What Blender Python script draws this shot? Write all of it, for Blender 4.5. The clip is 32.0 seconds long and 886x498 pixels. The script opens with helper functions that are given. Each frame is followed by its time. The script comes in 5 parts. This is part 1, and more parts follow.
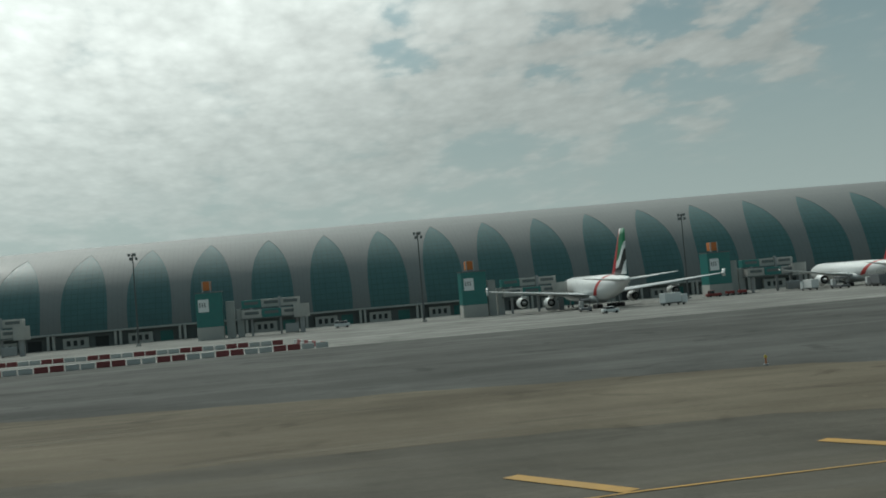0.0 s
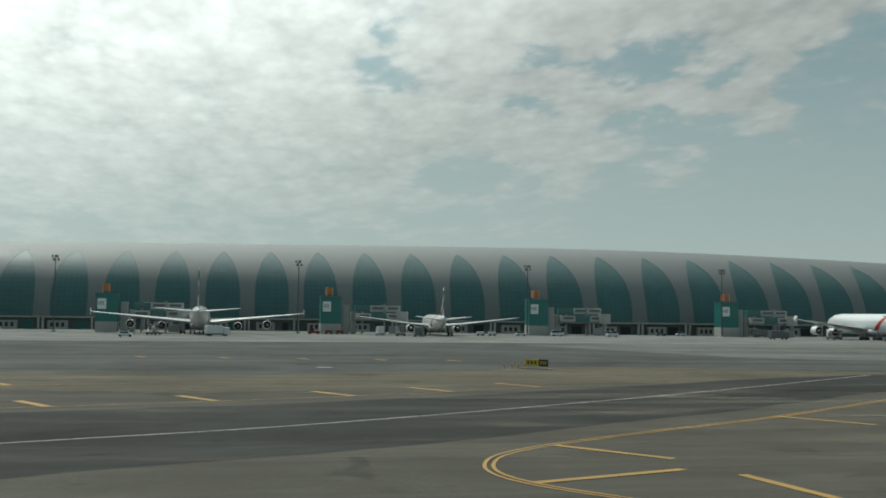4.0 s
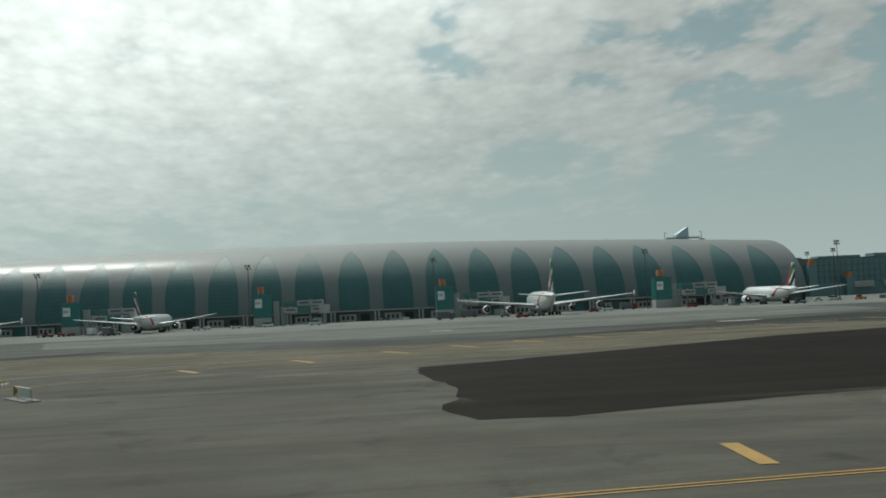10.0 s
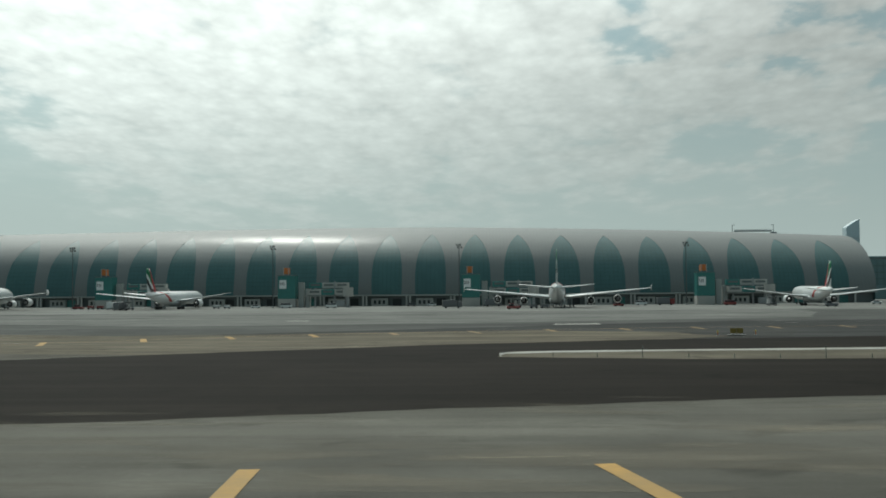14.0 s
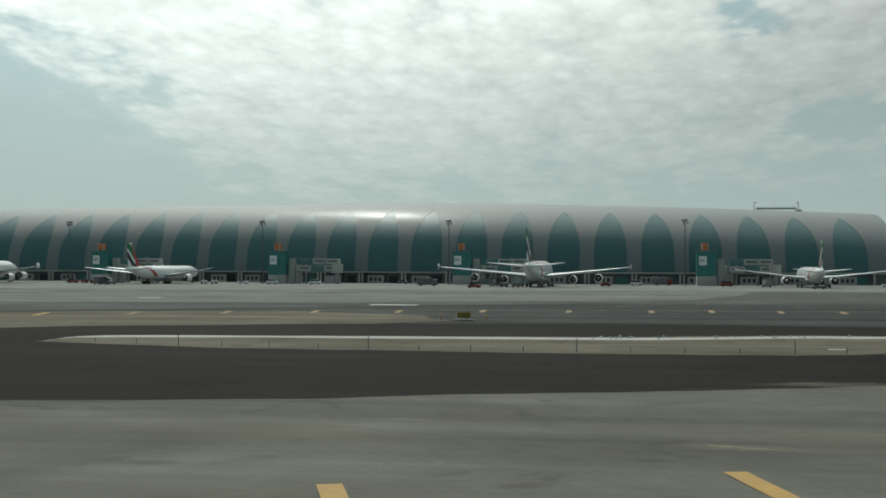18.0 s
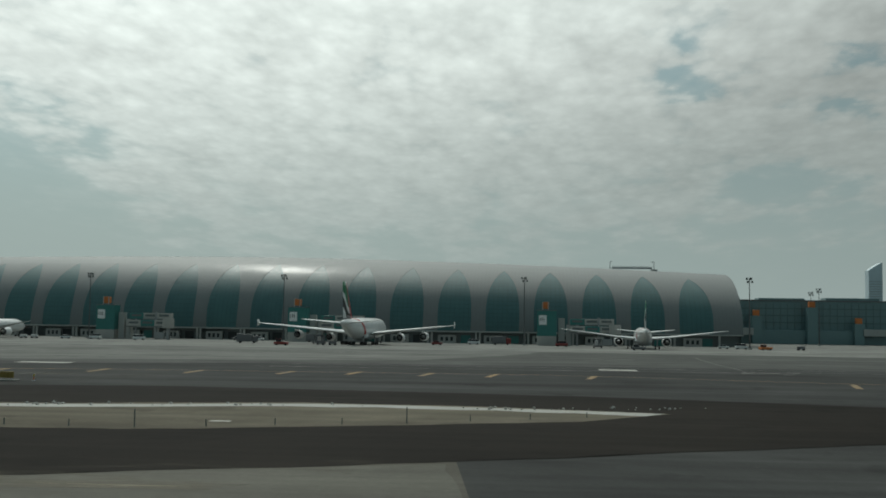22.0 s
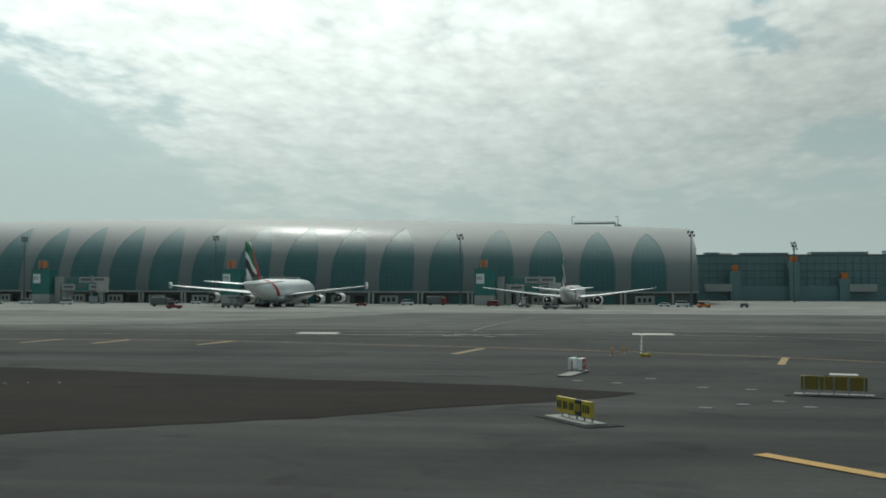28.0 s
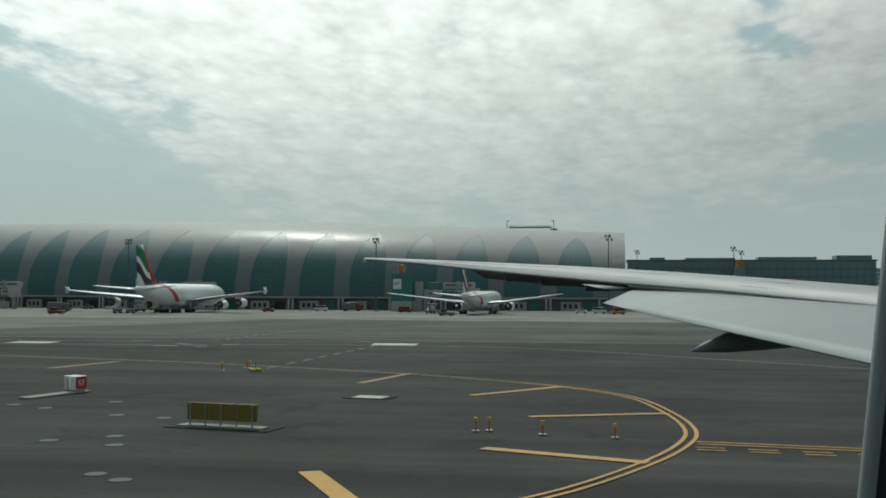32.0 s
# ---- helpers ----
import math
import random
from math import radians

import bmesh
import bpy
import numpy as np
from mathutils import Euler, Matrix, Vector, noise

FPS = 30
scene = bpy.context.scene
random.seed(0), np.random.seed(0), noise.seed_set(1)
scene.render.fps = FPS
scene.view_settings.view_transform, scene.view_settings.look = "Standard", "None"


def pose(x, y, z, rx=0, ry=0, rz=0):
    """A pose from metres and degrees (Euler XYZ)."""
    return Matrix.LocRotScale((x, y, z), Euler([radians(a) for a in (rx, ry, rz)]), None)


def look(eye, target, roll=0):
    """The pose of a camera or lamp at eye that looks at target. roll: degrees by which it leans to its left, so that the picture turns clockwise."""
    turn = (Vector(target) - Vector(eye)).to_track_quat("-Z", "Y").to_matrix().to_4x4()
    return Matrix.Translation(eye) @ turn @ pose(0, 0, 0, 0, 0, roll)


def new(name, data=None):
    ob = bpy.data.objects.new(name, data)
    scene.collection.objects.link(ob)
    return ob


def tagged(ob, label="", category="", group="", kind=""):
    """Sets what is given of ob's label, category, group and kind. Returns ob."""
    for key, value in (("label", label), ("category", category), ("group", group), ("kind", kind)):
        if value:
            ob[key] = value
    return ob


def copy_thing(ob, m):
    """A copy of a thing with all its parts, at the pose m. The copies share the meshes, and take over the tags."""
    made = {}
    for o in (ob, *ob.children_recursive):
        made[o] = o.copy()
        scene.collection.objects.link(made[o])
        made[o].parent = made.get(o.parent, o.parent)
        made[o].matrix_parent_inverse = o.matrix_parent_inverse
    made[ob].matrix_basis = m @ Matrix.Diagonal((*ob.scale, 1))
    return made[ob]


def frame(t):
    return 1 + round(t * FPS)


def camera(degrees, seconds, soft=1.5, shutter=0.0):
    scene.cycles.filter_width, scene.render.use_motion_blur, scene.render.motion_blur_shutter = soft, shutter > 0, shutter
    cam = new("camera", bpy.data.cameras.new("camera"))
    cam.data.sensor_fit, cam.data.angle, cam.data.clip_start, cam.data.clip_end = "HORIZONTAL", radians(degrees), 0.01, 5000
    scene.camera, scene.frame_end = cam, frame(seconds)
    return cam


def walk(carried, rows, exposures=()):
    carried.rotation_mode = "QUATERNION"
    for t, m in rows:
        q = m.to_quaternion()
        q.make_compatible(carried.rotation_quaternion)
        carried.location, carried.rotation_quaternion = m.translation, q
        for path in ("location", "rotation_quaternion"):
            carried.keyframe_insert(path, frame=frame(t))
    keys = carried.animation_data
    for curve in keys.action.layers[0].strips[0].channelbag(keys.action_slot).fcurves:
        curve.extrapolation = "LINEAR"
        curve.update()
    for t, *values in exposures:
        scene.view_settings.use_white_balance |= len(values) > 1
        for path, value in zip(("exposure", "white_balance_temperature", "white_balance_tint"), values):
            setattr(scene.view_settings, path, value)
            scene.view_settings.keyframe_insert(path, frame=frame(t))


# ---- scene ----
# World: x runs along the terminal, y points from the taxiway to the terminal, z up, metres.
cam = camera(44.6, 32.0, soft=1.8)
# seconds, x, y, turn to the left, tilt up, lean (degrees)
PATH = [
    (0, -70, 138, -9.42, 2.25, -4.7), (0.5, -53.5, 135, -9.61, 1.0, -2.4), (1, -37.8, 128.8, -10.1, 1.34, -0.25), 
    (1.5, -22.3, 118.8, -10.43, 2.26, 0.35), (2, -7.5, 106.0, -10.74, 2.93, 0.0), (2.5, 6.1, 92.2, -10.81, 3.12, -0.9), 
    (3, 19.7, 78.4, -11.26, 3.11, 0.1), (3.5, 33.3, 64.6, -11.45, 2.85, -0.3), (4, 46.9, 50.8, -11.3, 3.34, 0.7), 
    (4.5, 60.5, 37.0, -10.44, 2.62, 0.85), (5, 74.1, 23.2, -10.4, 2.58, 0.6), (5.5, 87.7, 9.4, -10.4, 2.55, 0.3), 
    (6, 101.3, -4.4, -10.4, 2.52, 0.05), (6.5, 114.9, -18.2, -10.4, 2.5, -0.2), (7, 129.4, -29.5, -10.4, 2.49, -0.3), 
    (7.5, 142.9, -32.9, -10.06, 2.414, -1.242), (8, 155.79, -32.84, -10.113, 2.247, -0.659),
    (8.5, 167.75, -31.97, -9.932, 2.281, -1.072), (9, 179.3, -31.01, -9.761, 2.407, -0.776), (9.5, 190.45, -29.97, -9.452, 2.475, -1.711),
    (10, 201.29, -28.86, -7.325, 2.642, -2.604), (10.5, 211.86, -27.66, -5.531, 2.807, -1.629), (11, 222.13, -26.4, -4.418, 2.705, -1.985),
    (11.5, 232.08, -25.09, -3.413, 2.807, -2.041), (12, 241.65, -23.74, -2.098, 2.674, -1.978), (12.5, 250.77, -22.38, -1.178, 2.44, -1.854),
    (13, 259.45, -21, -0.267, 2.213, -0.579), (13.5, 267.71, -19.6, 0.852, 2.135, -0.633), (14, 275.65, -18.14, 2.142, 1.998, -0.455),
    (14.5, 283.37, -16.61, 3.127, 1.744, -0.407), (16.5, 311.1, -8.23, 6.162, 1.251, 0.127), (17, 317.57, -5.65, 6.784, 1.068, 0.232),
    (17.5, 323.99, -3, 7.258, 0.885, 0.424), (18, 330.35, -0.3, 7.875, 0.795, 0.124), (18.5, 336.62, 2.43, 7.016, 1, 0.384),
    (19, 342.76, 5.16, 4.05, 2.341, 0.839), (19.5, 348.7, 7.87, 1.209, 3.951, 0.636), (20, 354.41, 10.53, 4.078, 3.717, 0.271),
    (20.5, 359.85, 13.14, 4.699, 3.374, 0.362), (21, 365.06, 15.68, 4.482, 3.322, 0.56), (21.5, 370.08, 18.13, 4.314, 3.643, 1.301),
    (22, 375, 20.5, 4.702, 3.888, 0.81), (22.5, 379.88, 22.81, 4.902, 3.979, 0.048), (23, 384.75, 25.06, 5.7, 2.74, -0.2),
    (23.5, 389.64, 27.26, 6.45, 1.73, -0.4), (24, 394.55, 29.41, 6.98, 0.93, -0.35), (24.5, 399.46, 31.53, 7.5, 1.23, 0.05),
    (25, 404.35, 33.63, 8.0, 1.6, -0.4), (25.5, 409.19, 35.7, 7.92, 1.76, 0.0), (27.5, 427.03, 43.72, 8.21, 1.794, -0.06),
    (28, 431.63, 46.07, 8.393, 1.789, 0.059), (28.5, 436.2, 48.49, 8.592, 1.697, 0.703), (29, 440.77, 50.97, 8.71, 1.687, 1.096),
    (29.5, 445.31, 53.48, 8.885, 1.747, 0.947), (30, 449.83, 55.98, 8.971, 1.841, 0.832), (30.5, 454.25, 58.45, 8.966, 1.801, 1.403),
    (31, 458.73, 60.91, 8.911, 1.891, 0.982), (31.5, 463.26, 63.35, 8.892, 2.007, 0.559), (32, 467.88, 65.81, 8.91, 2.081, 0.173),
]
EYE_Z = 7.6


def heading(x, y, turn, tilt, lean):
    a, b = radians(turn), radians(tilt)
    eye = Vector((x, y, EYE_Z))
    way = Vector((-math.sin(a) * math.cos(b), math.cos(a) * math.cos(b), math.sin(b)))
    return look(eye, eye + 100 * way, lean)


walk(cam, [(t, heading(x, y, a, b, c)) for t, x, y, a, b, c in PATH],
     [(0, -0.1, 6330, 1.5), (1, 0.24, 6330, 1.5), (2, 0.06, 6330, 1.5), (3, 0.04, 6330, 1.5), (4, 0.06, 6330, 1.5), (8, 0.0, 6330, 1.5), (16, 0.04, 6330, 1.5), (19, -0.04, 6330, 1.5), (20, -0.35, 6330, 1.5), (22, -0.35, 6330, 1.5), (24, 0.1, 6330, 1.5), (28, 0.06, 6330, 1.5), (32, -0.08, 6330, 1.5)])

# ---- daylight ----
SUN_AZ, SUN_EL = 23.0, 50.0  # degrees to the left of +y, above the horizon
sun_way = Vector((-math.sin(radians(SUN_AZ)) * math.cos(radians(SUN_EL)), math.cos(radians(SUN_AZ)) * math.cos(radians(SUN_EL)), math.sin(radians(SUN_EL))))
sun_data = bpy.data.lights.new("sun", "SUN")
sun_data.energy, sun_data.angle, sun_data.color = 1.7, radians(2.0), (1.0, 0.96, 0.9)
sun = new("sun", sun_data)
sun.matrix_world = look((0, 0, 300), Vector((0, 0, 300)) - sun_way)

world = bpy.data.worlds.new("sky")
scene.world = world
world.use_nodes = True


class Nodes:
    """A short way to write node trees."""

    def __init__(self, tree):
        self.tree = tree

    def add(self, kind, **values):
        node = self.tree.nodes.new(kind)
        if "operation" in values:
            node.operation = values["operation"]
        if "use_clamp" in values:
            node.use_clamp = values["use_clamp"]
        if "data_type" in values:
            node.data_type = values["data_type"]
        if "blend_type" in values:
            node.blend_type = values["blend_type"]
        if "feature" in values:
            node.feature = values["feature"]
        if "sky_type" in values:
            node.sky_type = values["sky_type"]
            node.sun_disc = values["sun_disc"]
            node.sun_elevation = values["sun_elevation"]
            node.sun_rotation = values["sun_rotation"]
        return node

    def link(self, a, b):
        self.tree.links.new(a, b)

    def math(self, op, a, b=None, c=None, clamp=False):
        node = self.add("ShaderNodeMath", operation=op, use_clamp=clamp)
        for i, v in enumerate((a, b, c)):
            if v is None:
                continue
            if isinstance(v, (int, float)):
                node.inputs[i].default_value = v
            else:
                self.link(v, node.inputs[i])
        return node.outputs[0]

    def noise(self, vector, scale, detail=4.0, rough=0.55, distortion=0.0):
        node = self.add("ShaderNodeTexNoise")
        node.inputs["Scale"].default_value = scale
        node.inputs["Detail"].default_value = detail
        node.inputs["Roughness"].default_value = rough
        node.inputs["Distortion"].default_value = distortion
        if vector is not None:
            self.link(vector, node.inputs["Vector"])
        return node.outputs["Fac"]

    def ramp(self, fac, *stops, constant=False):
        node = self.add("ShaderNodeValToRGB")
        if constant:
            node.color_ramp.interpolation = "CONSTANT"
        while len(node.color_ramp.elements) < len(stops):
            node.color_ramp.elements.new(0.5)
        for e, (p, c) in zip(node.color_ramp.elements, stops):
            e.position = p
            e.color = (c, c, c, 1) if isinstance(c, (int, float)) else (*c, 1)
        self.link(fac, node.inputs[0])
        return node.outputs[0]

    def mix(self, fac, a, b, how="MIX"):
        node = self.add("ShaderNodeMix", data_type="RGBA", blend_type=how)
        for i, v in ((0, fac), (6, a), (7, b)):
            if isinstance(v, (int, float)):
                node.inputs[i].default_value = v
            elif isinstance(v, tuple):
                node.inputs[i].default_value = (*v, 1)
            else:
                self.link(v, node.inputs[i])
        return node.outputs[2]


def build_sky():
    n = Nodes(world.node_tree)
    for node in list(world.node_tree.nodes):
        world.node_tree.nodes.remove(node)
    way = n.add("ShaderNodeTexCoord").outputs["Generated"]
    sep = n.add("ShaderNodeSeparateXYZ")
    n.link(way, sep.inputs[0])
    x, y, z = sep.outputs
    sky = n.add("ShaderNodeTexSky", sky_type="NISHITA", sun_disc=False, sun_elevation=radians(SUN_EL), sun_rotation=radians(-SUN_AZ))
    sky.air_density, sky.dust_density, sky.ozone_density = 1.2, 3.0, 1.5
    blue = n.mix(1.0, sky.outputs[0], (0.088, 0.096, 0.090), "MULTIPLY")
    blue = n.mix(0.75, blue, (0.365, 0.50, 0.535))
    # bearing and height of the way, in degrees
    bearing = n.math("MULTIPLY", n.math("ARCTAN2", x, y), 57.3)
    height = n.math("MULTIPLY", n.math("ARCSINE", z), 57.3)
    # a sheet of high cloud: the way meets a level plane
    up = n.math("ADD", n.math("MAXIMUM", z, 0.0), 0.13)
    flat = n.add("ShaderNodeCombineXYZ")
    n.link(n.math("DIVIDE", x, up), flat.inputs[0])
    n.link(n.math("MULTIPLY", n.math("DIVIDE", y, up), 0.62), flat.inputs[1])
    place = flat.outputs[0]
    big = n.noise(place, 1.1, 3.0, 0.5)
    mid = n.noise(place, 4.2, 4.0, 0.5, 0.15)
    puff = n.add("ShaderNodeTexVoronoi", feature="SMOOTH_F1")
    puff.inputs["Scale"].default_value = 9.0
    puff.inputs["Detail"].default_value = 2.0
    puff.inputs["Roughness"].default_value = 0.6
    puff.inputs["Smoothness"].default_value = 0.6
    n.link(place, puff.inputs["Vector"])
    cell = n.math("SUBTRACT", 1.0, puff.outputs["Distance"])
    fine = n.noise(place, 21.0, 5.0, 0.6, 0.2)
    # the sheet hangs lowest before the sun, and thins out to the sides
    off = n.math("ABSOLUTE", n.math("ADD", bearing, 10.0))
    side = n.math("MULTIPLY_ADD", n.math("GREATER_THAN", bearing, -10.0), -4.2, 5.8)
    rim = n.math("ADD", n.math("MULTIPLY", n.math("POWER", n.math("MULTIPLY", off, 0.055), 2.0), side), 4.3)
    deck = n.math("MULTIPLY", n.math("SUBTRACT", height, rim), 0.22)
    deck = n.math("MINIMUM", n.math("MAXIMUM", deck, -1.0), 1.15)
    rift = n.math("ADD", n.math("POWER", n.math("MULTIPLY", n.math("SUBTRACT", bearing, 15.0), 0.13), 2.0), n.math("POWER", n.math("MULTIPLY", n.math("SUBTRACT", height, 12.8), 0.42), 2.0))
    deck = n.math("SUBTRACT", deck, n.math("MULTIPLY", n.math("EXPONENT", n.math("MULTIPLY", rift, -1.0)), 0.55))
    cover = n.math("ADD", deck, n.math("MULTIPLY", n.math("SUBTRACT", big, 0.44), 1.5))
    cover = n.math("ADD", cover, n.math("MULTIPLY", n.math("SUBTRACT", mid, 0.47), 2.3))
    # the ripples show high up; lower down the sheet smears into long streaks
    high = n.math("MAXIMUM", n.math("MULTIPLY", n.math("SUBTRACT", height, 4.0), 0.12, clamp=True), 0.25)
    cover = n.math("ADD", cover, n.math("MULTIPLY", n.math("MULTIPLY", n.math("SUBTRACT", cell, 0.52), 0.8), high))
    cover = n.math("ADD", cover, n.math("MULTIPLY", n.math("MULTIPLY", n.math("SUBTRACT", fine, 0.5), 0.8), high))
    # a field of small heaped clouds to the right of the sheet
    heap_at = n.add("ShaderNodeCombineXYZ")
    n.link(n.math("MULTIPLY", bearing, 0.2), heap_at.inputs[0])
    n.link(n.math("MULTIPLY", height, 0.5), heap_at.inputs[1])
    heap = n.noise(heap_at.outputs[0], 1.0, 5.0, 0.5, 0.25)
    field = n.math("ADD", n.math("POWER", n.math("MULTIPLY", n.math("SUBTRACT", bearing, 19.0), 0.062), 2.0), n.math("POWER", n.math("MULTIPLY", n.math("SUBTRACT", height, 10.5), 0.16), 2.0))
    field = n.math("EXPONENT", n.math("MULTIPLY", field, -1.0))
    cover = n.math("ADD", cover, n.math("MULTIPLY", n.math("MULTIPLY", n.math("SUBTRACT", heap, 0.47), 7.0), field))
    mask = n.ramp(n.math("MULTIPLY_ADD", cover, 0.75, 0.42, clamp=True), (0.0, 0.08), (0.28, 0.24), (0.55, 0.8), (0.85, 1.0))
    # glow of the veiled sun
    dot = n.add("ShaderNodeVectorMath", operation="DOT_PRODUCT")
    n.link(way, dot.inputs[0])
    dot.inputs[1].default_value = sun_way
    near = n.math("POWER", n.math("MAXIMUM", dot.outputs["Value"], 0.0), 5.0)
    away = n.math("MULTIPLY_ADD", dot.outputs["Value"], 2.7, -1.05)
    away = n.math("MINIMUM", n.math("MAXIMUM", away, 0.7), 1.0)
    dim = n.math("MINIMUM", n.math("MAXIMUM", n.math("MULTIPLY_ADD", dot.outputs["Value"], 0.5, 0.66), 0.93), 1.0)
    bright = n.math("MULTIPLY", n.math("MULTIPLY_ADD", near, 2.05, 0.57), away)
    relief = n.math("MULTIPLY_ADD", fine, 0.24, n.math("MULTIPLY_ADD", cell, 0.24, 0.71))
    cloud = n.mix(1.0, (0.98, 1.0, 0.965), n.math("MULTIPLY", bright, relief), "MULTIPLY")
    clear = n.mix(1.0, blue, n.math("MULTIPLY", n.math("MULTIPLY_ADD", near, 0.5, 0.88), away), "MULTIPLY")
    seen = n.mix(n.math("MULTIPLY", mask, 0.93), clear, cloud)
    # haze low over the land
    low = n.math("POWER", n.math("SUBTRACT", 1.0, n.math("MINIMUM", n.math("MAXIMUM", n.math("MULTIPLY", z, 4.3), 0.0), 1.0)), 1.1)
    haze = n.mix(1.0, (0.49, 0.555, 0.54), n.math("MULTIPLY", n.math("MULTIPLY_ADD", near, 0.5, 0.93), dim), "MULTIPLY")
    hazed = n.mix(n.math("MULTIPLY", low, 0.93), seen, haze)
    bg = n.add("ShaderNodeBackground")
    bg.inputs["Strength"].default_value = 1.0
    n.link(hazed, bg.inputs["Color"])
    out = n.add("ShaderNodeOutputWorld")
    n.link(bg.outputs[0], out.inputs["Surface"])


build_sky()

# ---- materials ----


def material(name, base, rough=0.6, metal=0.0, grain=0.0, stain=0.0, scale=1.0, bump=0.0, spread=None, coat=0.0):
    """Principled paint with grain and stains at two sizes. base: colour; spread: the stain's colour; scale: size of the grain in 1/m."""
    m = bpy.data.materials.new(name)
    m.use_nodes = True
    n = Nodes(m.node_tree)
    bsdf = m.node_tree.nodes["Principled BSDF"]
    bsdf.inputs["Roughness"].default_value = rough
    bsdf.inputs["Metallic"].default_value = metal
    bsdf.inputs["Coat Weight"].default_value = coat
    bsdf.inputs["Base Color"].default_value = (*base, 1)
    if grain or stain or bump:
        where = n.add("ShaderNodeTexCoord").outputs["Object"]
        fine = n.noise(where, scale, 6.0, 0.65)
        colour = n.mix(1.0, base, n.math("MULTIPLY_ADD", fine, 2 * grain, 1 - grain), "MULTIPLY")
        if stain:
            wide = n.ramp(n.noise(where, scale * 0.06, 5.0, 0.6), (0.38, 0.0), (0.66, 1.0))
            other = spread or tuple(0.6 * c for c in base)
            colour = n.mix(n.math("MULTIPLY", wide, stain), colour, other)
        n.link(colour, bsdf.inputs["Base Color"])
        n.link(n.math("MULTIPLY_ADD", fine, 0.2, rough - 0.1, clamp=True), bsdf.inputs["Roughness"])
        if bump:
            b = n.add("ShaderNodeBump")
            b.inputs["Strength"].default_value = bump
            b.inputs["Distance"].default_value = 0.03
            n.link(fine, b.inputs["Height"])
            n.link(b.outputs[0], bsdf.inputs["Normal"])
    return m


def streaked(name, base, other, along=(0.02, 0.35), rough=0.85, amount=0.8, grain_scale=3.0):
    """Paving swept by tyres and wind: streaks that run along x, over a fine grain."""
    m = bpy.data.materials.new(name)
    m.use_nodes = True
    n = Nodes(m.node_tree)
    bsdf = m.node_tree.nodes["Principled BSDF"]
    where = n.add("ShaderNodeTexCoord").outputs["Object"]
    mapping = n.add("ShaderNodeMapping")
    mapping.inputs["Scale"].default_value = (along[0], along[1], 1)
    mapping.inputs["Rotation"].default_value = (0, 0, radians(-9))
    n.link(where, mapping.inputs["Vector"])
    streak = n.ramp(n.noise(mapping.outputs[0], 1.0, 7.0, 0.6, 0.3), (0.35, 0.0), (0.68, 1.0))
    blot = n.ramp(n.noise(mapping.outputs[0], 0.35, 5.0, 0.6, 0.8), (0.36, 0.0), (0.66, 1.0))
    worn = n.ramp(n.noise(where, 0.11, 7.0, 0.7), (0.5, 0.0), (0.72, 1.0))
    lanes = n.add("ShaderNodeMapping")
    lanes.inputs["Scale"].default_value = (0.006, 0.13, 1)
    lanes.inputs["Rotation"].default_value = (0, 0, radians(-11))
    n.link(where, lanes.inputs["Vector"])
    lane = n.noise(lanes.outputs[0], 1.0, 4.0, 0.6, 0.4)
    spot = n.ramp(n.noise(where, 0.9, 4.0, 0.6, 1.0), (0.62, 0.0), (0.7, 1.0))
    fine = n.noise(where, grain_scale, 8.0, 0.7)
    colour = n.mix(n.math("MULTIPLY", streak, amount), base, other)
    colour = n.mix(n.math("MULTIPLY", blot, 0.6), colour, tuple(0.78 * c for c in base))
    colour = n.mix(n.math("MULTIPLY", worn, 0.5), colour, tuple(1.45 * c for c in base))
    colour = n.mix(n.math("MULTIPLY", spot, 0.22), colour, tuple(1.7 * c for c in base))
    colour = n.mix(1.0, colour, n.math("MULTIPLY_ADD", fine, 0.5, 0.75), "MULTIPLY")
    colour = n.mix(1.0, colour, n.math("MULTIPLY_ADD", lane, 1.1, 0.45), "MULTIPLY")
    field = n.noise(where, 0.04, 6.0, 0.66, 0.6)
    colour = n.mix(1.0, colour, n.math("MULTIPLY_ADD", field, 1.3, 0.35), "MULTIPLY")
    stain = n.ramp(n.noise(where, 0.16, 3.0, 0.55, 0.8), (0.30, 0.72), (0.40, 1.0))
    colour = n.mix(1.0, colour, stain, "MULTIPLY")
    n.link(colour, bsdf.inputs["Base Color"])
    bsdf.inputs["Roughness"].default_value = rough
    bsdf.inputs["Specular IOR Level"].default_value = 0.035
    b = n.add("ShaderNodeBump")
    b.inputs["Strength"].default_value = 0.25
    b.inputs["Distance"].default_value = 0.02
    n.link(fine, b.inputs["Height"])
    n.link(b.outputs[0], bsdf.inputs["Normal"])
    return m


TAR = streaked("taxiway_asphalt", (0.0445, 0.0452, 0.0437), (0.061, 0.062, 0.060))
OLD_TAR = streaked("old_asphalt", (0.089, 0.083, 0.070), (0.124, 0.116, 0.098))
SHOULDER = streaked("dusty_asphalt", (0.118, 0.102, 0.077), (0.158, 0.138, 0.105))
APRON = streaked("apron_concrete", (0.185, 0.185, 0.172), (0.25, 0.25, 0.232), (0.05, 0.12))
FRESH = streaked("fresh_asphalt", (0.0140, 0.0117, 0.0094), (0.0225, 0.0190, 0.0153), (0.03, 0.5))
SAND = streaked("sand", (0.135, 0.119, 0.090), (0.098, 0.087, 0.068), (0.08, 0.2))
CONCRETE = material("pale_concrete", (0.42, 0.41, 0.38), 0.85, grain=0.15, stain=0.35, scale=1.5)
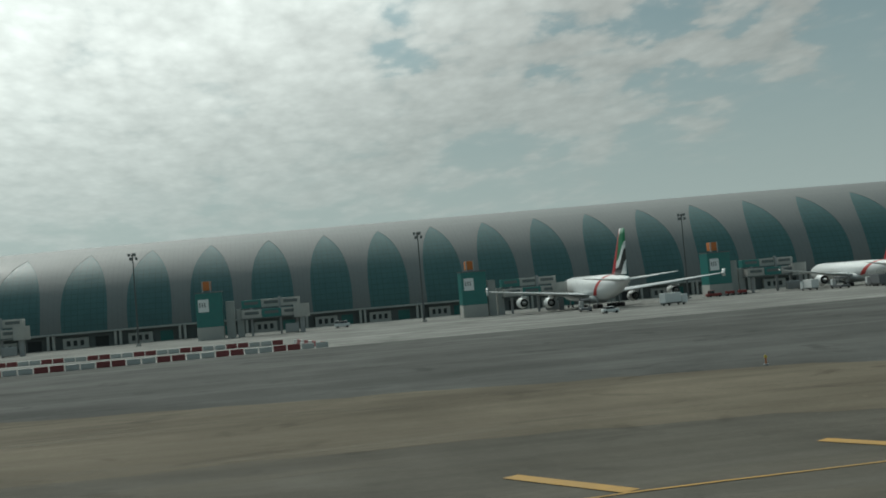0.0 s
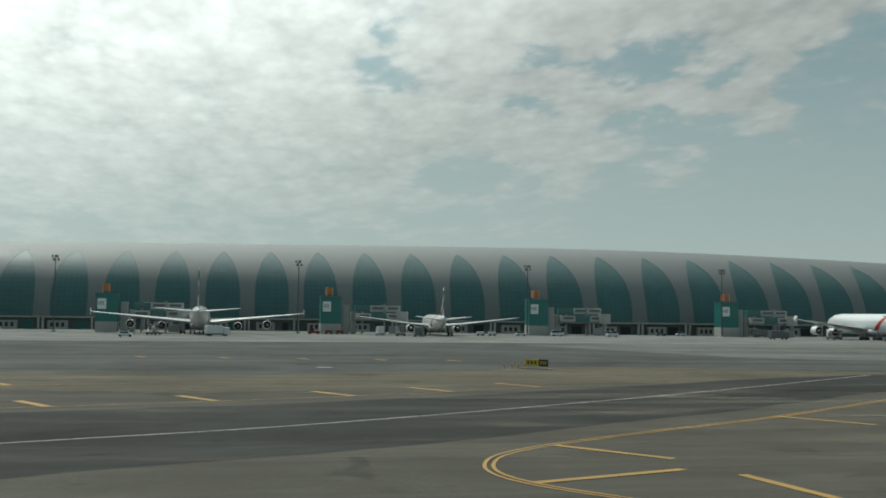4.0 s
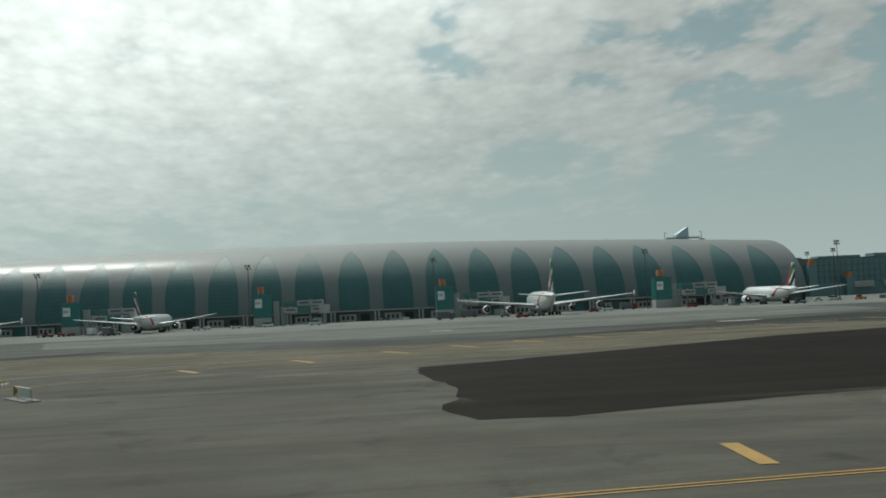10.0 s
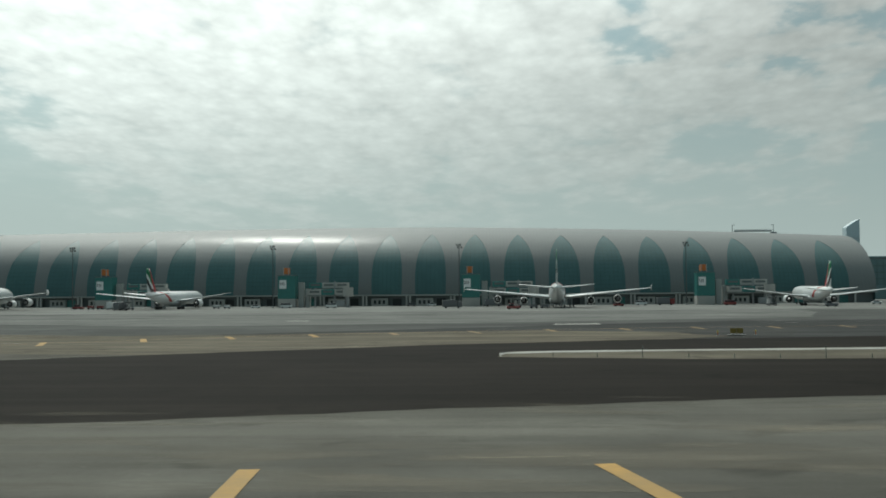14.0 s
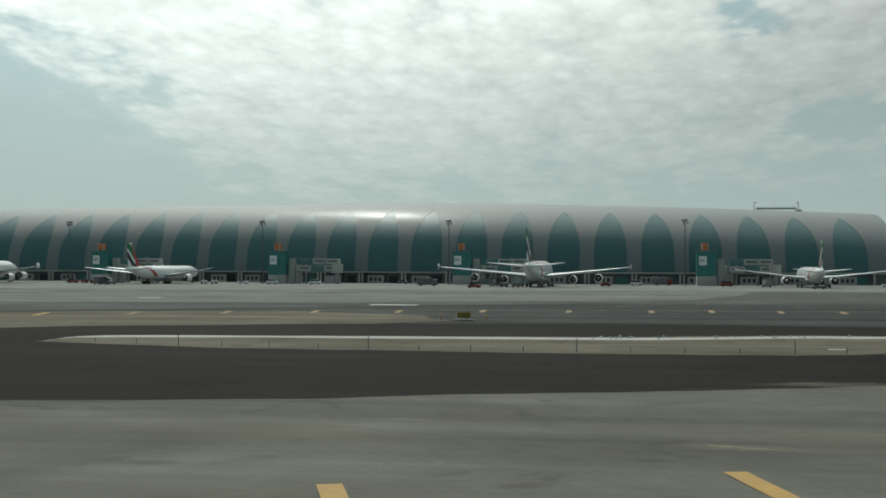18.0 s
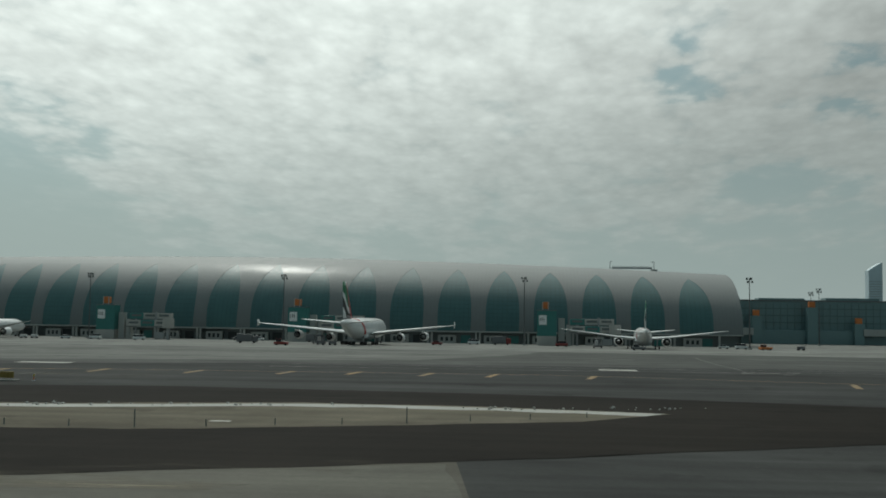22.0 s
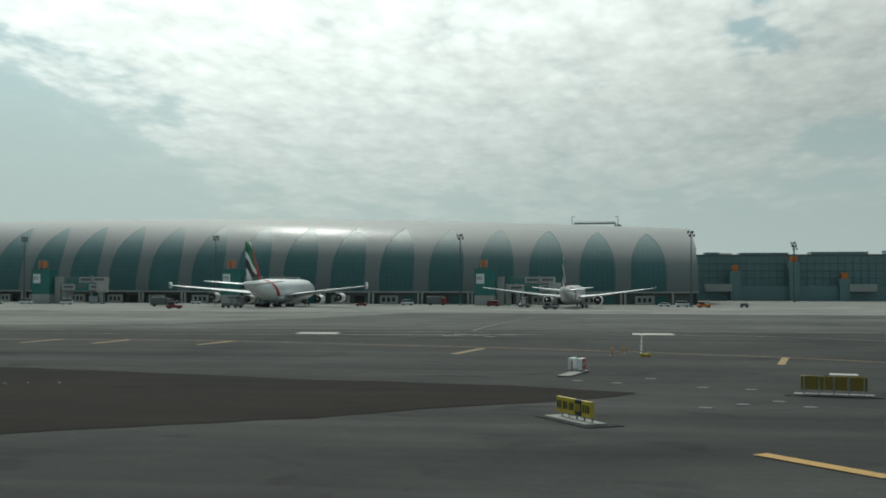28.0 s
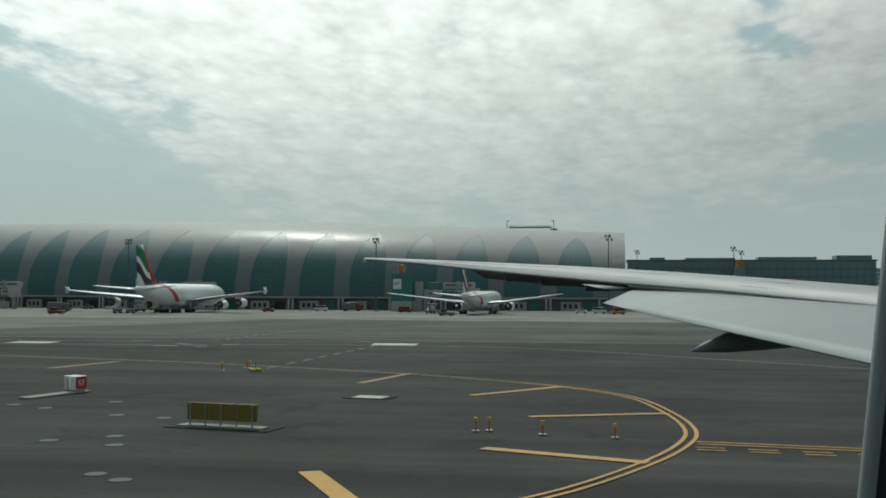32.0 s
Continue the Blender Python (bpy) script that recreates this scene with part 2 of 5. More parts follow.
YELLOW = material("yellow_marking", (0.42, 0.235, 0.045), 0.8, grain=0.35, stain=0.6, scale=2.5, spread=(0.24, 0.16, 0.06))
WHITE_LINE = material("white_marking", (0.44, 0.43, 0.38), 0.75, grain=0.3, stain=0.6, scale=2.0, spread=(0.24, 0.235, 0.205))
SILVER = material("silver_cladding", (0.52, 0.52, 0.50), 0.42, metal=0.75, grain=0.12, stain=0.25, scale=0.6)
TRIM = material("dark_metal_trim", (0.125, 0.142, 0.14), 0.5, metal=0.3)
WALL = material("facade_concrete", (0.36, 0.37, 0.35), 0.8, grain=0.12, stain=0.4, scale=0.8)
DARK = material("dark_opening", (0.026, 0.030, 0.030), 0.6)
GREEN = material("green_panel", (0.03, 0.16, 0.145), 0.4, grain=0.15, stain=0.3, scale=0.7, spread=(0.05, 0.22, 0.2))
WHITE = material("aircraft_white", (0.72, 0.73, 0.72), 0.3, grain=0.04, stain=0.08, scale=0.8, coat=0.3)
GREY_WING = material("wing_grey", (0.50, 0.52, 0.52), 0.35, grain=0.06, stain=0.15, scale=0.7)
POLE = material("galvanised_steel", (0.30, 0.31, 0.31), 0.5, metal=0.7, grain=0.1, scale=3.0)
RED = material("red_paint", (0.42, 0.035, 0.03), 0.5, grain=0.1, scale=2.0)
ORANGE = material("orange_paint", (0.55, 0.17, 0.04), 0.6, grain=0.15, stain=0.3, scale=1.5)
RUBBER = material("black_rubber", (0.015, 0.015, 0.015), 0.8)
SIGN_YELLOW = material("sign_yellow", (0.50, 0.36, 0.03), 0.5, grain=0.1, scale=3.0)
TEAL_FAR = material("teal_glass_front", (0.125, 0.205, 0.21), 0.45, grain=0.15, stain=0.4, scale=0.12, spread=(0.16, 0.25, 0.25))


def glazing_material():
    """Green tinted glass wall; uneven tones in its colour imitate pane reflections and dark rooms."""
    m = bpy.data.materials.new("green_glass")
    m.use_nodes = True
    n = Nodes(m.node_tree)
    bsdf = m.node_tree.nodes["Principled BSDF"]
    where = n.add("ShaderNodeTexCoord").outputs["Object"]
    pane = n.noise(where, 0.18, 3.0, 0.5)
    rnd = n.add("ShaderNodeObjectInfo").outputs["Random"]
    deep = n.mix(pane, (0.044, 0.098, 0.102), (0.070, 0.146, 0.150))
    deep = n.mix(n.math("MULTIPLY", rnd, 0.4), deep, (0.055, 0.14, 0.135))
    n.link(deep, bsdf.inputs["Base Color"])
    bsdf.inputs["Roughness"].default_value = 0.5
    bsdf.inputs["Specular IOR Level"].default_value = 0.3
    return m


GLASS = glazing_material()
GRID = material("dark_green_bar", (0.028, 0.078, 0.076), 0.4)

# ---- mesh helpers ----


def mesh(name, verts, faces, mat=None, smooth=False):
    me = bpy.data.meshes.new(name)
    me.from_pydata([tuple(v) for v in verts], [], faces)
    if mat:
        me.materials.append(mat)
    if smooth:
        me.polygons.foreach_set("use_smooth", [True] * len(me.polygons))
    me.update()
    return me


def empty(name, x=0.0, y=0.0, z=0.0, turn=0.0):
    ob = new(name)
    ob.empty_display_size = 1.0
    ob.matrix_world = pose(x, y, z, 0, 0, turn)
    return ob


def part(name, data, mat, parent, label=""):
    """Links a bmesh, or a mesh that is ready, as one object under a thing or a part."""
    if isinstance(data, bmesh.types.BMesh):
        me = bpy.data.meshes.new(name)
        data.to_mesh(me)
        data.free()
        data = me
    if mat and not data.materials:
        data.materials.append(mat)
    ob = new(name, data)
    ob.parent = parent
    if label:
        ob["label"] = label
    return ob


def box(sx, sy, sz, at=(0, 0, 0), bevel=0.0):
    """A block whose base centre stands at the place given."""
    bm = bmesh.new()
    bmesh.ops.create_cube(bm, size=1.0)
    bmesh.ops.scale(bm, vec=(sx, sy, sz), verts=bm.verts)
    if bevel:
        bmesh.ops.bevel(bm, geom=bm.edges[:], offset=bevel, segments=2, profile=0.6, affect="EDGES")
    bmesh.ops.translate(bm, vec=(at[0], at[1], at[2] + sz / 2), verts=bm.verts)
    return bm


def tube(r0, r1, length, at=(0, 0, 0), axis="z", sides=12):
    bm = bmesh.new()
    bmesh.ops.create_cone(bm, cap_ends=True, segments=sides, radius1=r0, radius2=r1, depth=length)
    bmesh.ops.translate(bm, vec=(0, 0, length / 2), verts=bm.verts)
    if axis == "y":
        bmesh.ops.rotate(bm, cent=(0, 0, 0), matrix=Matrix.Rotation(radians(-90), 3, "X"), verts=bm.verts)
    if axis == "x":
        bmesh.ops.rotate(bm, cent=(0, 0, 0), matrix=Matrix.Rotation(radians(90), 3, "Y"), verts=bm.verts)
    bmesh.ops.translate(bm, vec=at, verts=bm.verts)
    return bm


def join(*parts):
    """Several bmeshes as one."""
    whole = bmesh.new()
    for bm in parts:
        me = bpy.data.meshes.new("piece")
        bm.to_mesh(me)
        bm.free()
        whole.from_mesh(me)
        bpy.data.meshes.remove(me)
    return whole


def loft(rings, mat=None, name="loft", close=True):
    """A smooth skin over rings of the same number of points, capped at both ends."""
    k = len(rings[0])
    verts = [p for ring in rings for p in ring]
    faces = []
    for i in range(len(rings) - 1):
        for j in range(k):
            a, b = i * k + j, i * k + (j + 1) % k
            faces.append((a, b, b + k, a + k))
    if close:
        faces.append(tuple(range(k - 1, -1, -1)))
        faces.append(tuple(range((len(rings) - 1) * k, len(rings) * k)))
    return mesh(name, verts, faces, mat, True)


# ---- the ground ----
APRON_DROP = 2.0


def level(y):
    """The land falls gently from the taxiways to the stands."""
    s = min(max((y - 200) / 320.0, 0.0), 1.0)
    return -APRON_DROP * s * s * (3 - 2 * s)


YS = sorted({-4200, -1200, -300, -60, 200, 4600, 1400} | set(range(200, 521, 20)))
XS = (-4300, -1200, -400, -100, 200, 500, 800, 1500, 4300)
verts = [(x, y, level(y)) for y in YS for x in XS]
k = len(XS)
faces = [(j * k + i, j * k + i + 1, (j + 1) * k + i + 1, (j + 1) * k + i) for j in range(len(YS) - 1) for i in range(k - 1)]
ground = tagged(new("ground", mesh("ground", verts, faces, TAR)), "grey swept asphalt of the taxiways and runway", "ground", kind="structure")


def ragged(outline, amount):
    """The outline with its long sides broken into short uneven ones."""
    out = []
    for (x0, y0), (x1, y1) in zip(outline, outline[1:] + outline[:1]):
        long = math.hypot(x1 - x0, y1 - y0)
        steps = max(1, min(60, int(long / 2.5)))
        for i in range(steps):
            x, y = x0 + (x1 - x0) * i / steps, y0 + (y1 - y0) * i / steps
            d = amount * (noise.noise((x * 0.11, y * 0.11, 2.0)) + 0.6 * noise.noise((x * 0.5, y * 0.5, 5.0))) if i else 0.0
            out.append((x - (y1 - y0) / long * d, y + (x1 - x0) / long * d))
    return out


def sheet(name, outline, mat, lift, label, category="paving", rough=0.0):
    """A flat layer of paving on the ground, cut in strips so that it follows the fall of the land."""
    if rough:
        outline = ragged(outline, rough)
    bm = bmesh.new()
    bm.faces.new([bm.verts.new((x, y, 0)) for x, y in outline])
    ys = [p[1] for p in outline]
    for cut in range(200, 521, 20):
        if min(ys) < cut < max(ys):
            bmesh.ops.bisect_plane(bm, geom=bm.verts[:] + bm.edges[:] + bm.faces[:], plane_co=(0, cut, 0), plane_no=(0, 1, 0))
    for v in bm.verts:
        v.co.z = level(v.co.y) + lift
    bmesh.ops.triangulate(bm, faces=bm.faces[:])
    bmesh.ops.recalc_face_normals(bm, faces=bm.faces[:])
    me = bpy.data.meshes.new(name)
    bm.to_mesh(me)
    bm.free()
    me.materials.append(mat)
    return tagged(new(name, me), label, category, kind="structure")


sheet("apron", [(-700, 330), (-60, 335), (120, 345), (260, 352), (420, 345), (900, 335), (900, 720), (-700, 720)], APRON, 0.012,
      "pale grey concrete apron in front of the terminal", "apron")
FAR_TAR = streaked("far_taxiway_asphalt", (0.084, 0.085, 0.080), (0.115, 0.116, 0.109), (0.012, 0.07))
sheet("far_taxiway", [(-700, 170), (-20, 180), (49, 165), (100, 180), (215, 150), (330, 212), (420, 222), (520, 214), (900, 150), (900, 338), (420, 348), (260, 355), (120, 348), (-60, 338), (-700, 333)], FAR_TAR, 0.008,
      "grey asphalt of the taxiway beside the apron", "taxiway")
PALE_FAR = streaked("pale_far_asphalt", (0.140, 0.140, 0.130), (0.186, 0.185, 0.172), (0.012, 0.07))
sheet("pale_taxiway", [(140, 232), (215, 196), (300, 216), (352, 236), (372, 300), (378, 343), (260, 349), (170, 344), (120, 320)], PALE_FAR, 0.011,
      "paler grey asphalt of the taxiway before the stands", "taxiway", 1.5)
sheet("shoulder_dusty", [(-400, 196), (-60, 192), (-20, 186), (0, 170), (22, 158), (45, 151), (65, 158), (90, 166), (115, 156), (130, 142), (150, 124), (240, 104), (270, 121), (296, 129), (312, 142), (304, 158), (285, 167), (215, 155), (100, 200), (49, 178), (0, 190), (-30, 214), (-96, 231), (-400, 240)], SHOULDER, 0.02,
      "brownish asphalt shoulder covered with blown dust", "shoulder", 1.6)
sheet("old_paving", [(-400, -80), (384, -80), (377, 28), (371, 80), (339, 71), (300, 62), (290, 80), (300, 126), (235, 131), (150, 132), (128, 146), (115, 162), (90, 171), (65, 163), (45, 156), (22, 163), (0, 175), (-20, 191), (-60, 197), (-400, 201)], OLD_TAR, 0.014,
      "worn brownish grey asphalt of the runway's edge", "paving")
PALE_TAR = streaked("pale_worn_asphalt", (0.110, 0.105, 0.090), (0.142, 0.135, 0.116))
sheet("pale_shoulder", [(268, -78), (383.5, -78), (376.5, 28), (370.5, 79), (339, 68), (310, 59), (284, 53.5), (253, 43.5), (241, 42), (236, 34), (244, 20), (258, -20)], PALE_TAR, 0.017,
      "pale grey worn asphalt along the edge line", "paving", 0.6)
LANE_TAR = streaked("dark_lane_asphalt", (0.047, 0.047, 0.045), (0.062, 0.062, 0.059))
sheet("dark_lane", [(-5, 118), (10, 128), (30, 133), (50, 139), (70, 148), (85, 157), (110, 172), (135, 182), (160, 196), (166, 188), (135, 165), (110, 149), (88, 132), (72, 121.5), (60, 113.5), (50, 108), (30, 98), (5, 90)], LANE_TAR, 0.023,
      "dark tyre-swept asphalt of the taxi lane", "paving", 0.6)
# fresh asphalt round an island of sand
sheet("fresh_paving", [(213.4, 93.2), (212.7, 80), (213.4, 66), (212.4, 52), (210.2, 45), (211.6, 37.6), (217, 36.6), (225, 39), (235, 41), (253, 43), (286, 52.7), (310, 58), (339, 67), (365, 77), (396, 93), (413, 104), (429, 116), (434, 122), (425, 126), (407, 129), (381, 136), (361, 138), (333, 140), (301, 134), (269, 123), (241, 107), (219, 95)], FRESH, 0.026,
      "nearly black newly laid asphalt with straight edges", "paving", 0.8)
sheet("sand_island", [(277, 98), (279, 108), (304, 111), (335, 114), (354, 120), (372, 119), (387, 115), (379, 106), (366, 100), (347, 93), (324, 92), (298, 93)], SAND, 0.032,
      "strip of bare pale sand between asphalt lanes", "sand", 0.7)


def dust_material():
    """Thin blown dust: wisps that let the paving show through."""
    m = bpy.data.materials.new("blown_dust")
    m.use_nodes = True
    n = Nodes(m.node_tree)
    bsdf = m.node_tree.nodes["Principled BSDF"]
    where = n.add("ShaderNodeTexCoord").outputs["Object"]
    mapping = n.add("ShaderNodeMapping")
    mapping.inputs["Scale"].default_value = (0.05, 0.24, 1)
    mapping.inputs["Rotation"].default_value = (0, 0, radians(-12))
    n.link(where, mapping.inputs["Vector"])
    wisp = n.ramp(n.noise(mapping.outputs[0], 1.0, 8.0, 0.68, 0.5), (0.49, 0.0), (0.68, 1.0))
    patch = n.ramp(n.noise(mapping.outputs[0], 0.22, 3.0, 0.5), (0.42, 0.0), (0.62, 1.0))
    bsdf.inputs["Base Color"].default_value = (0.24, 0.215, 0.17, 1)
    bsdf.inputs["Roughness"].default_value = 0.95
    bsdf.inputs["Specular IOR Level"].default_value = 0.05
    n.link(n.math("MULTIPLY", n.math("MULTIPLY", wisp, patch), 0.85), bsdf.inputs["Alpha"])
    return m


DUST = dust_material()
sheet("dust_film", [(-400, 40), (60, 30), (230, 22), (284, 22), (340, 40), (371, 82), (339, 70), (300, 60), (216, 40), (208, 73), (214, 93), (240, 110), (270, 126), (320, 140), (330, 170), (215, 154), (100, 198), (49, 177), (0, 189), (-30, 213), (-96, 230), (-400, 238)], DUST, 0.03,
      "thin wisps of pale dust blown over the asphalt", "dust")

# ---- the terminal ----
PITCH = 22.6
FIRST, LAST = -9, 20
YC, ZC, RY, RZ = 587.0, 3.8, 55.0, 36.2
TIP = radians(59.5)
HALF = 8.3  # half the width of an arch at its foot


def swell(k):
    """The vault is highest near its middle and sinks to its ends."""
    u = (k - 10) / 10.0
    return (32.0 - 2.36 * u - 2.73 * u * u) / 31.19


SETBACK_AT = (-10, -9, -5, -1, 3, 7, 11, 15, 18, 20, 21)
SETBACK = (-4, 0, 16, 28, 29, 14, -3, -4.5, -2, 1, 2.5)


def setback(x):
    """How far the front swings back from its straight line: the building is slightly curved in plan."""
    k = x / PITCH
    i = min(max(sum(1 for a in SETBACK_AT if a <= k) - 1, 0), len(SETBACK) - 2)
    y = [SETBACK[min(max(j, 0), len(SETBACK) - 1)] for j in (i - 1, i, i + 1, i + 2)]
    t = (k - SETBACK_AT[i]) / (SETBACK_AT[i + 1] - SETBACK_AT[i])
    return 0.5 * (2 * y[1] + (y[2] - y[0]) * t + (2 * y[0] - 5 * y[1] + 4 * y[2] - y[3]) * t * t + (3 * y[1] - y[0] - 3 * y[2] + y[3]) * t ** 3)


def skin(x, a, out=0.0):
    """A point of the vault at x, at the angle a up from its foot."""
    h = swell(x / PITCH)
    return (x, YC + setback(x) - (RY + out) * math.cos(a), ZC + (RZ * h + out) * math.sin(a))


def follow(bm):
    """Moves a block that was made along the straight line onto the curve of the front."""
    for v in bm.verts:
        v.co.y += setback(v.co.x)
    return bm


def arch_half(v):
    """Half width of the pointed arch at the share v of its height."""
    return HALF * max(0.0, 1 - v ** 2.9) * (1 - 0.07 * (1 - v) ** 3)


def rib_material():
    """Silver sheet in narrow standing-seam strips."""
    m = bpy.data.materials.new("seamed_cladding")
    m.use_nodes = True
    n = Nodes(m.node_tree)
    bsdf = m.node_tree.nodes["Principled BSDF"]
    where = n.add("ShaderNodeTexCoord").outputs["Object"]
    sep = n.add("ShaderNodeSeparateXYZ")
    n.link(where, sep.inputs[0])
    seam = n.math("PINGPONG", sep.outputs[0], 0.9)
    line = n.math("LESS_THAN", seam, 0.07)
    fine = n.noise(where, 0.5, 5.0, 0.6)
    wide = n.noise(where, 0.05, 3.0, 0.5)
    tone = n.mix(fine, (0.128, 0.142, 0.141), (0.180, 0.194, 0.191))
    tone = n.mix(n.math("MULTIPLY", wide, 0.5), tone, (0.185, 0.192, 0.185))
    tone = n.mix(n.math("MULTIPLY", line, 0.25), tone, (0.08, 0.082, 0.082))
    n.link(tone, bsdf.inputs["Base Color"])
    bsdf.inputs["Metallic"].default_value = 0.2
    n.link(n.math("MULTIPLY_ADD", fine, 0.2, 0.56), bsdf.inputs["Roughness"])
    bsdf.inputs["Coat Weight"].default_value = 0.14
    bsdf.inputs["Coat Roughness"].default_value = 0.26
    b = n.add("ShaderNodeBump")
    b.inputs["Strength"].default_value = 0.35
    b.inputs["Distance"].default_value = 0.1
    n.link(n.math("ADD", line, n.math("MULTIPLY", fine, 2.0)), b.inputs["Height"])
    n.link(b.outputs[0], bsdf.inputs["Normal"])
    n.link(b.outputs[0], bsdf.inputs["Coat Normal"])
    return m


CLADDING = rib_material()
terminal = tagged(empty("terminal_building", 200, 560, -2), "long silver barrel-vaulted terminal with pointed green glass arches", "building")


def under(ob):
    """Leaves the child where its world coordinates say."""
    ob.matrix_parent_inverse = ob.parent.matrix_world.inverted()
    return ob


ROWS = 26
for k in range(FIRST, LAST + 1):
    x0, x1 = (k - 0.5) * PITCH, (k + 0.5) * PITCH
    if k == LAST:
        x1 = 473.5
    xc = k * PITCH
    # cladding of one bay, left and right of the arch and over it
    verts, faces = [], []
    for side in (-1, 1):
        start = len(verts)
        for r in range(ROWS + 1):
            v = r / ROWS
            a = TIP * v
            edge = xc + side * arch_half(v)
            rim = x0 if side < 0 else x1
            verts += [skin(edge, a, -0.1), skin(edge, a), skin(edge, a), skin((edge + rim) / 2, a), skin(rim, a)]
        for r in range(ROWS):
            for c in (0, 2, 3):
                a = start + r * 5 + c
                quad = (a, a + 1, a + 6, a + 5)
                faces.append(quad if side > 0 else quad[::-1])
    start = len(verts)
    over = [TIP + (math.pi - TIP) * r / 22 for r in range(23)]
    for a in over:
        verts += [skin(x0, a), skin(xc, a), skin(x1, a)]
    for r in range(22):
        for c in range(2):
            a = start + r * 3 + c
            faces.append((a, a + 1, a + 4, a + 3))
    under(part("roof_bay", mesh("roof_bay", verts, faces, CLADDING, True), None, terminal))
    # the glass in the arch
    verts, faces = [], []
    for r in range(ROWS + 1):
        v = r / ROWS
        w = arch_half(v) + 0.1
        verts += [skin(xc + w * c / 3.0, TIP * v, -0.09) for c in (-3, -1, 1, 3)]
    for r in range(ROWS):
        for c in range(3):
            a = r * 4 + c
            faces.append((a, a + 1, a + 5, a + 4))
    glass = under(part("arch_glazing", mesh("arch_glazing", verts, faces, GLASS, True), None, terminal, "pointed arch of dark green glass"))
    # glazing bars
    verts, faces = [], []

    def bar(p, q, r, s):
        i = len(verts)
        verts.extend((p, q, r, s))
        faces.append((i, i + 1, i + 2, i + 3))

    for r in range(1, 17):
        v = r / 17.0
        w = arch_half(v)
        bar(skin(xc - w, TIP * v - 0.003, -0.06), skin(xc + w, TIP * v - 0.003, -0.06), skin(xc + w, TIP * v + 0.003, -0.06), skin(xc - w, TIP * v + 0.003, -0.06))
    for c in range(-3, 4):
        u = c * 2.2
        top = max(v / 60.0 for v in range(61) if arch_half(v / 60.0) >= abs(u))
        for r in range(12):
            a0, a1 = TIP * top * r / 12, TIP * top * (r + 1) / 12
            bar(skin(xc + u - 0.09, a0, -0.05), skin(xc + u + 0.09, a0, -0.05), skin(xc + u + 0.09, a1, -0.05), skin(xc + u - 0.09, a1, -0.05))
    part("glazing_grid", mesh("glazing_grid", verts, faces, GRID), None, glass)
    # the storey at the apron's level: a beam, piers, doors and windows
    z0 = level(530) - 0.1
    wall_y = YC - RY + 1.2
    under(part("ground_storey_wall", follow(box(x1 - x0, 1.0, ZC - z0, ((x0 + x1) / 2, wall_y + 1.6, z0))), TRIM, terminal, "dark recessed wall under the vault"))
    under(part("canopy_beam", follow(box(x1 - x0, 2.6, 0.7, ((x0 + x1) / 2, wall_y - 1.2, ZC - 0.75), 0.08)), WALL, terminal))
    rng = random.Random(k + 50)
    for side in (-1, 1):
        under(part("pier", follow(box(0.9, 0.9, ZC - 0.8 - z0, (xc + side * PITCH * 0.46, wall_y - 1.8, z0), 0.05)), CONCRETE, terminal))
    block = under(part("service_block", follow(box(8.6, 2.2, 3.9, (xc - 3.0 + rng.uniform(-1.5, 1.5), wall_y + 0.2, z0), 0.06)), CONCRETE, terminal, "pale service block with dark windows"))
    bx = sum(v.co.x for v in block.data.vertices) / len(block.data.vertices)
    for c in range(3):
        part("window", follow(box(1.25, 0.12, 1.9, (bx - 2.4 + c * 2.3, wall_y - 0.98, z0 + 1.1), 0.03)), DARK, block)
    under(part("bay_door", follow(box(4.6, 0.2, 3.8, (xc + 5.4, wall_y + 1.05, z0), 0.04)), GREEN if rng.random() < 0.5 else DARK, terminal))

# the closed end of the vault
x = 473.5
verts = [skin(x, math.pi * r / 48) for r in range(49)] + [(x, YC + setback(x) + RY, -2.2), (x, YC + setback(x) - RY, -2.2)]
inner = [skin(x - 0.4, math.pi * r / 48, -1.3) for r in range(49)]
under(part("end_wall", mesh("end_wall", [(p[0] - 0.8, *p[1:]) for p in verts], [tuple(range(len(verts)))], GLASS), None, terminal, "glazed end wall of the vault"))
ring = [skin(x, math.pi * r / 48) for r in range(49)]
ring_in = [skin(x, math.pi * r / 48, -1.4) for r in range(49)]
back = [(p[0] - 0.9, *p[1:]) for p in ring_in]
n49 = 49
faces = [(i, i + 1, n49 + i + 1, n49 + i) for i in range(48)] + [(n49 + i, n49 + i + 1, 2 * n49 + i + 1, 2 * n49 + i) for i in range(48)]
under(part("end_rim", mesh("end_rim", ring + ring_in + back, faces, SILVER, True), None, terminal))

# maintenance gantry on the roof
gantry = tagged(empty("roof_gantry", 428, 598, skin(428, math.pi / 2)[2] - 1.0), "grey steel maintenance gantry spanning the roof ridge", "gantry")
for dx in (-11.5, 11.5):
    part("carriage", box(3.4, 2.0, 1.6, (dx, 0, 0.5), 0.15), POLE, gantry)
    part("post", tube(0.22, 0.16, 5.2, (dx, 0, 1.0)), POLE, gantry)
    part("lamp_arm", box(1.5, 0.25, 0.3, (dx + (0.6 if dx < 0 else -0.6), 0, 6.0), 0.05), POLE, gantry)
part("beam", box(21, 0.9, 0.9, (0, 0, 2.3), 0.08), POLE, gantry)
part("rail", box(21, 0.15, 0.15, (0, -0.5, 3.5)), POLE, gantry)

# ---- parked aircraft ----


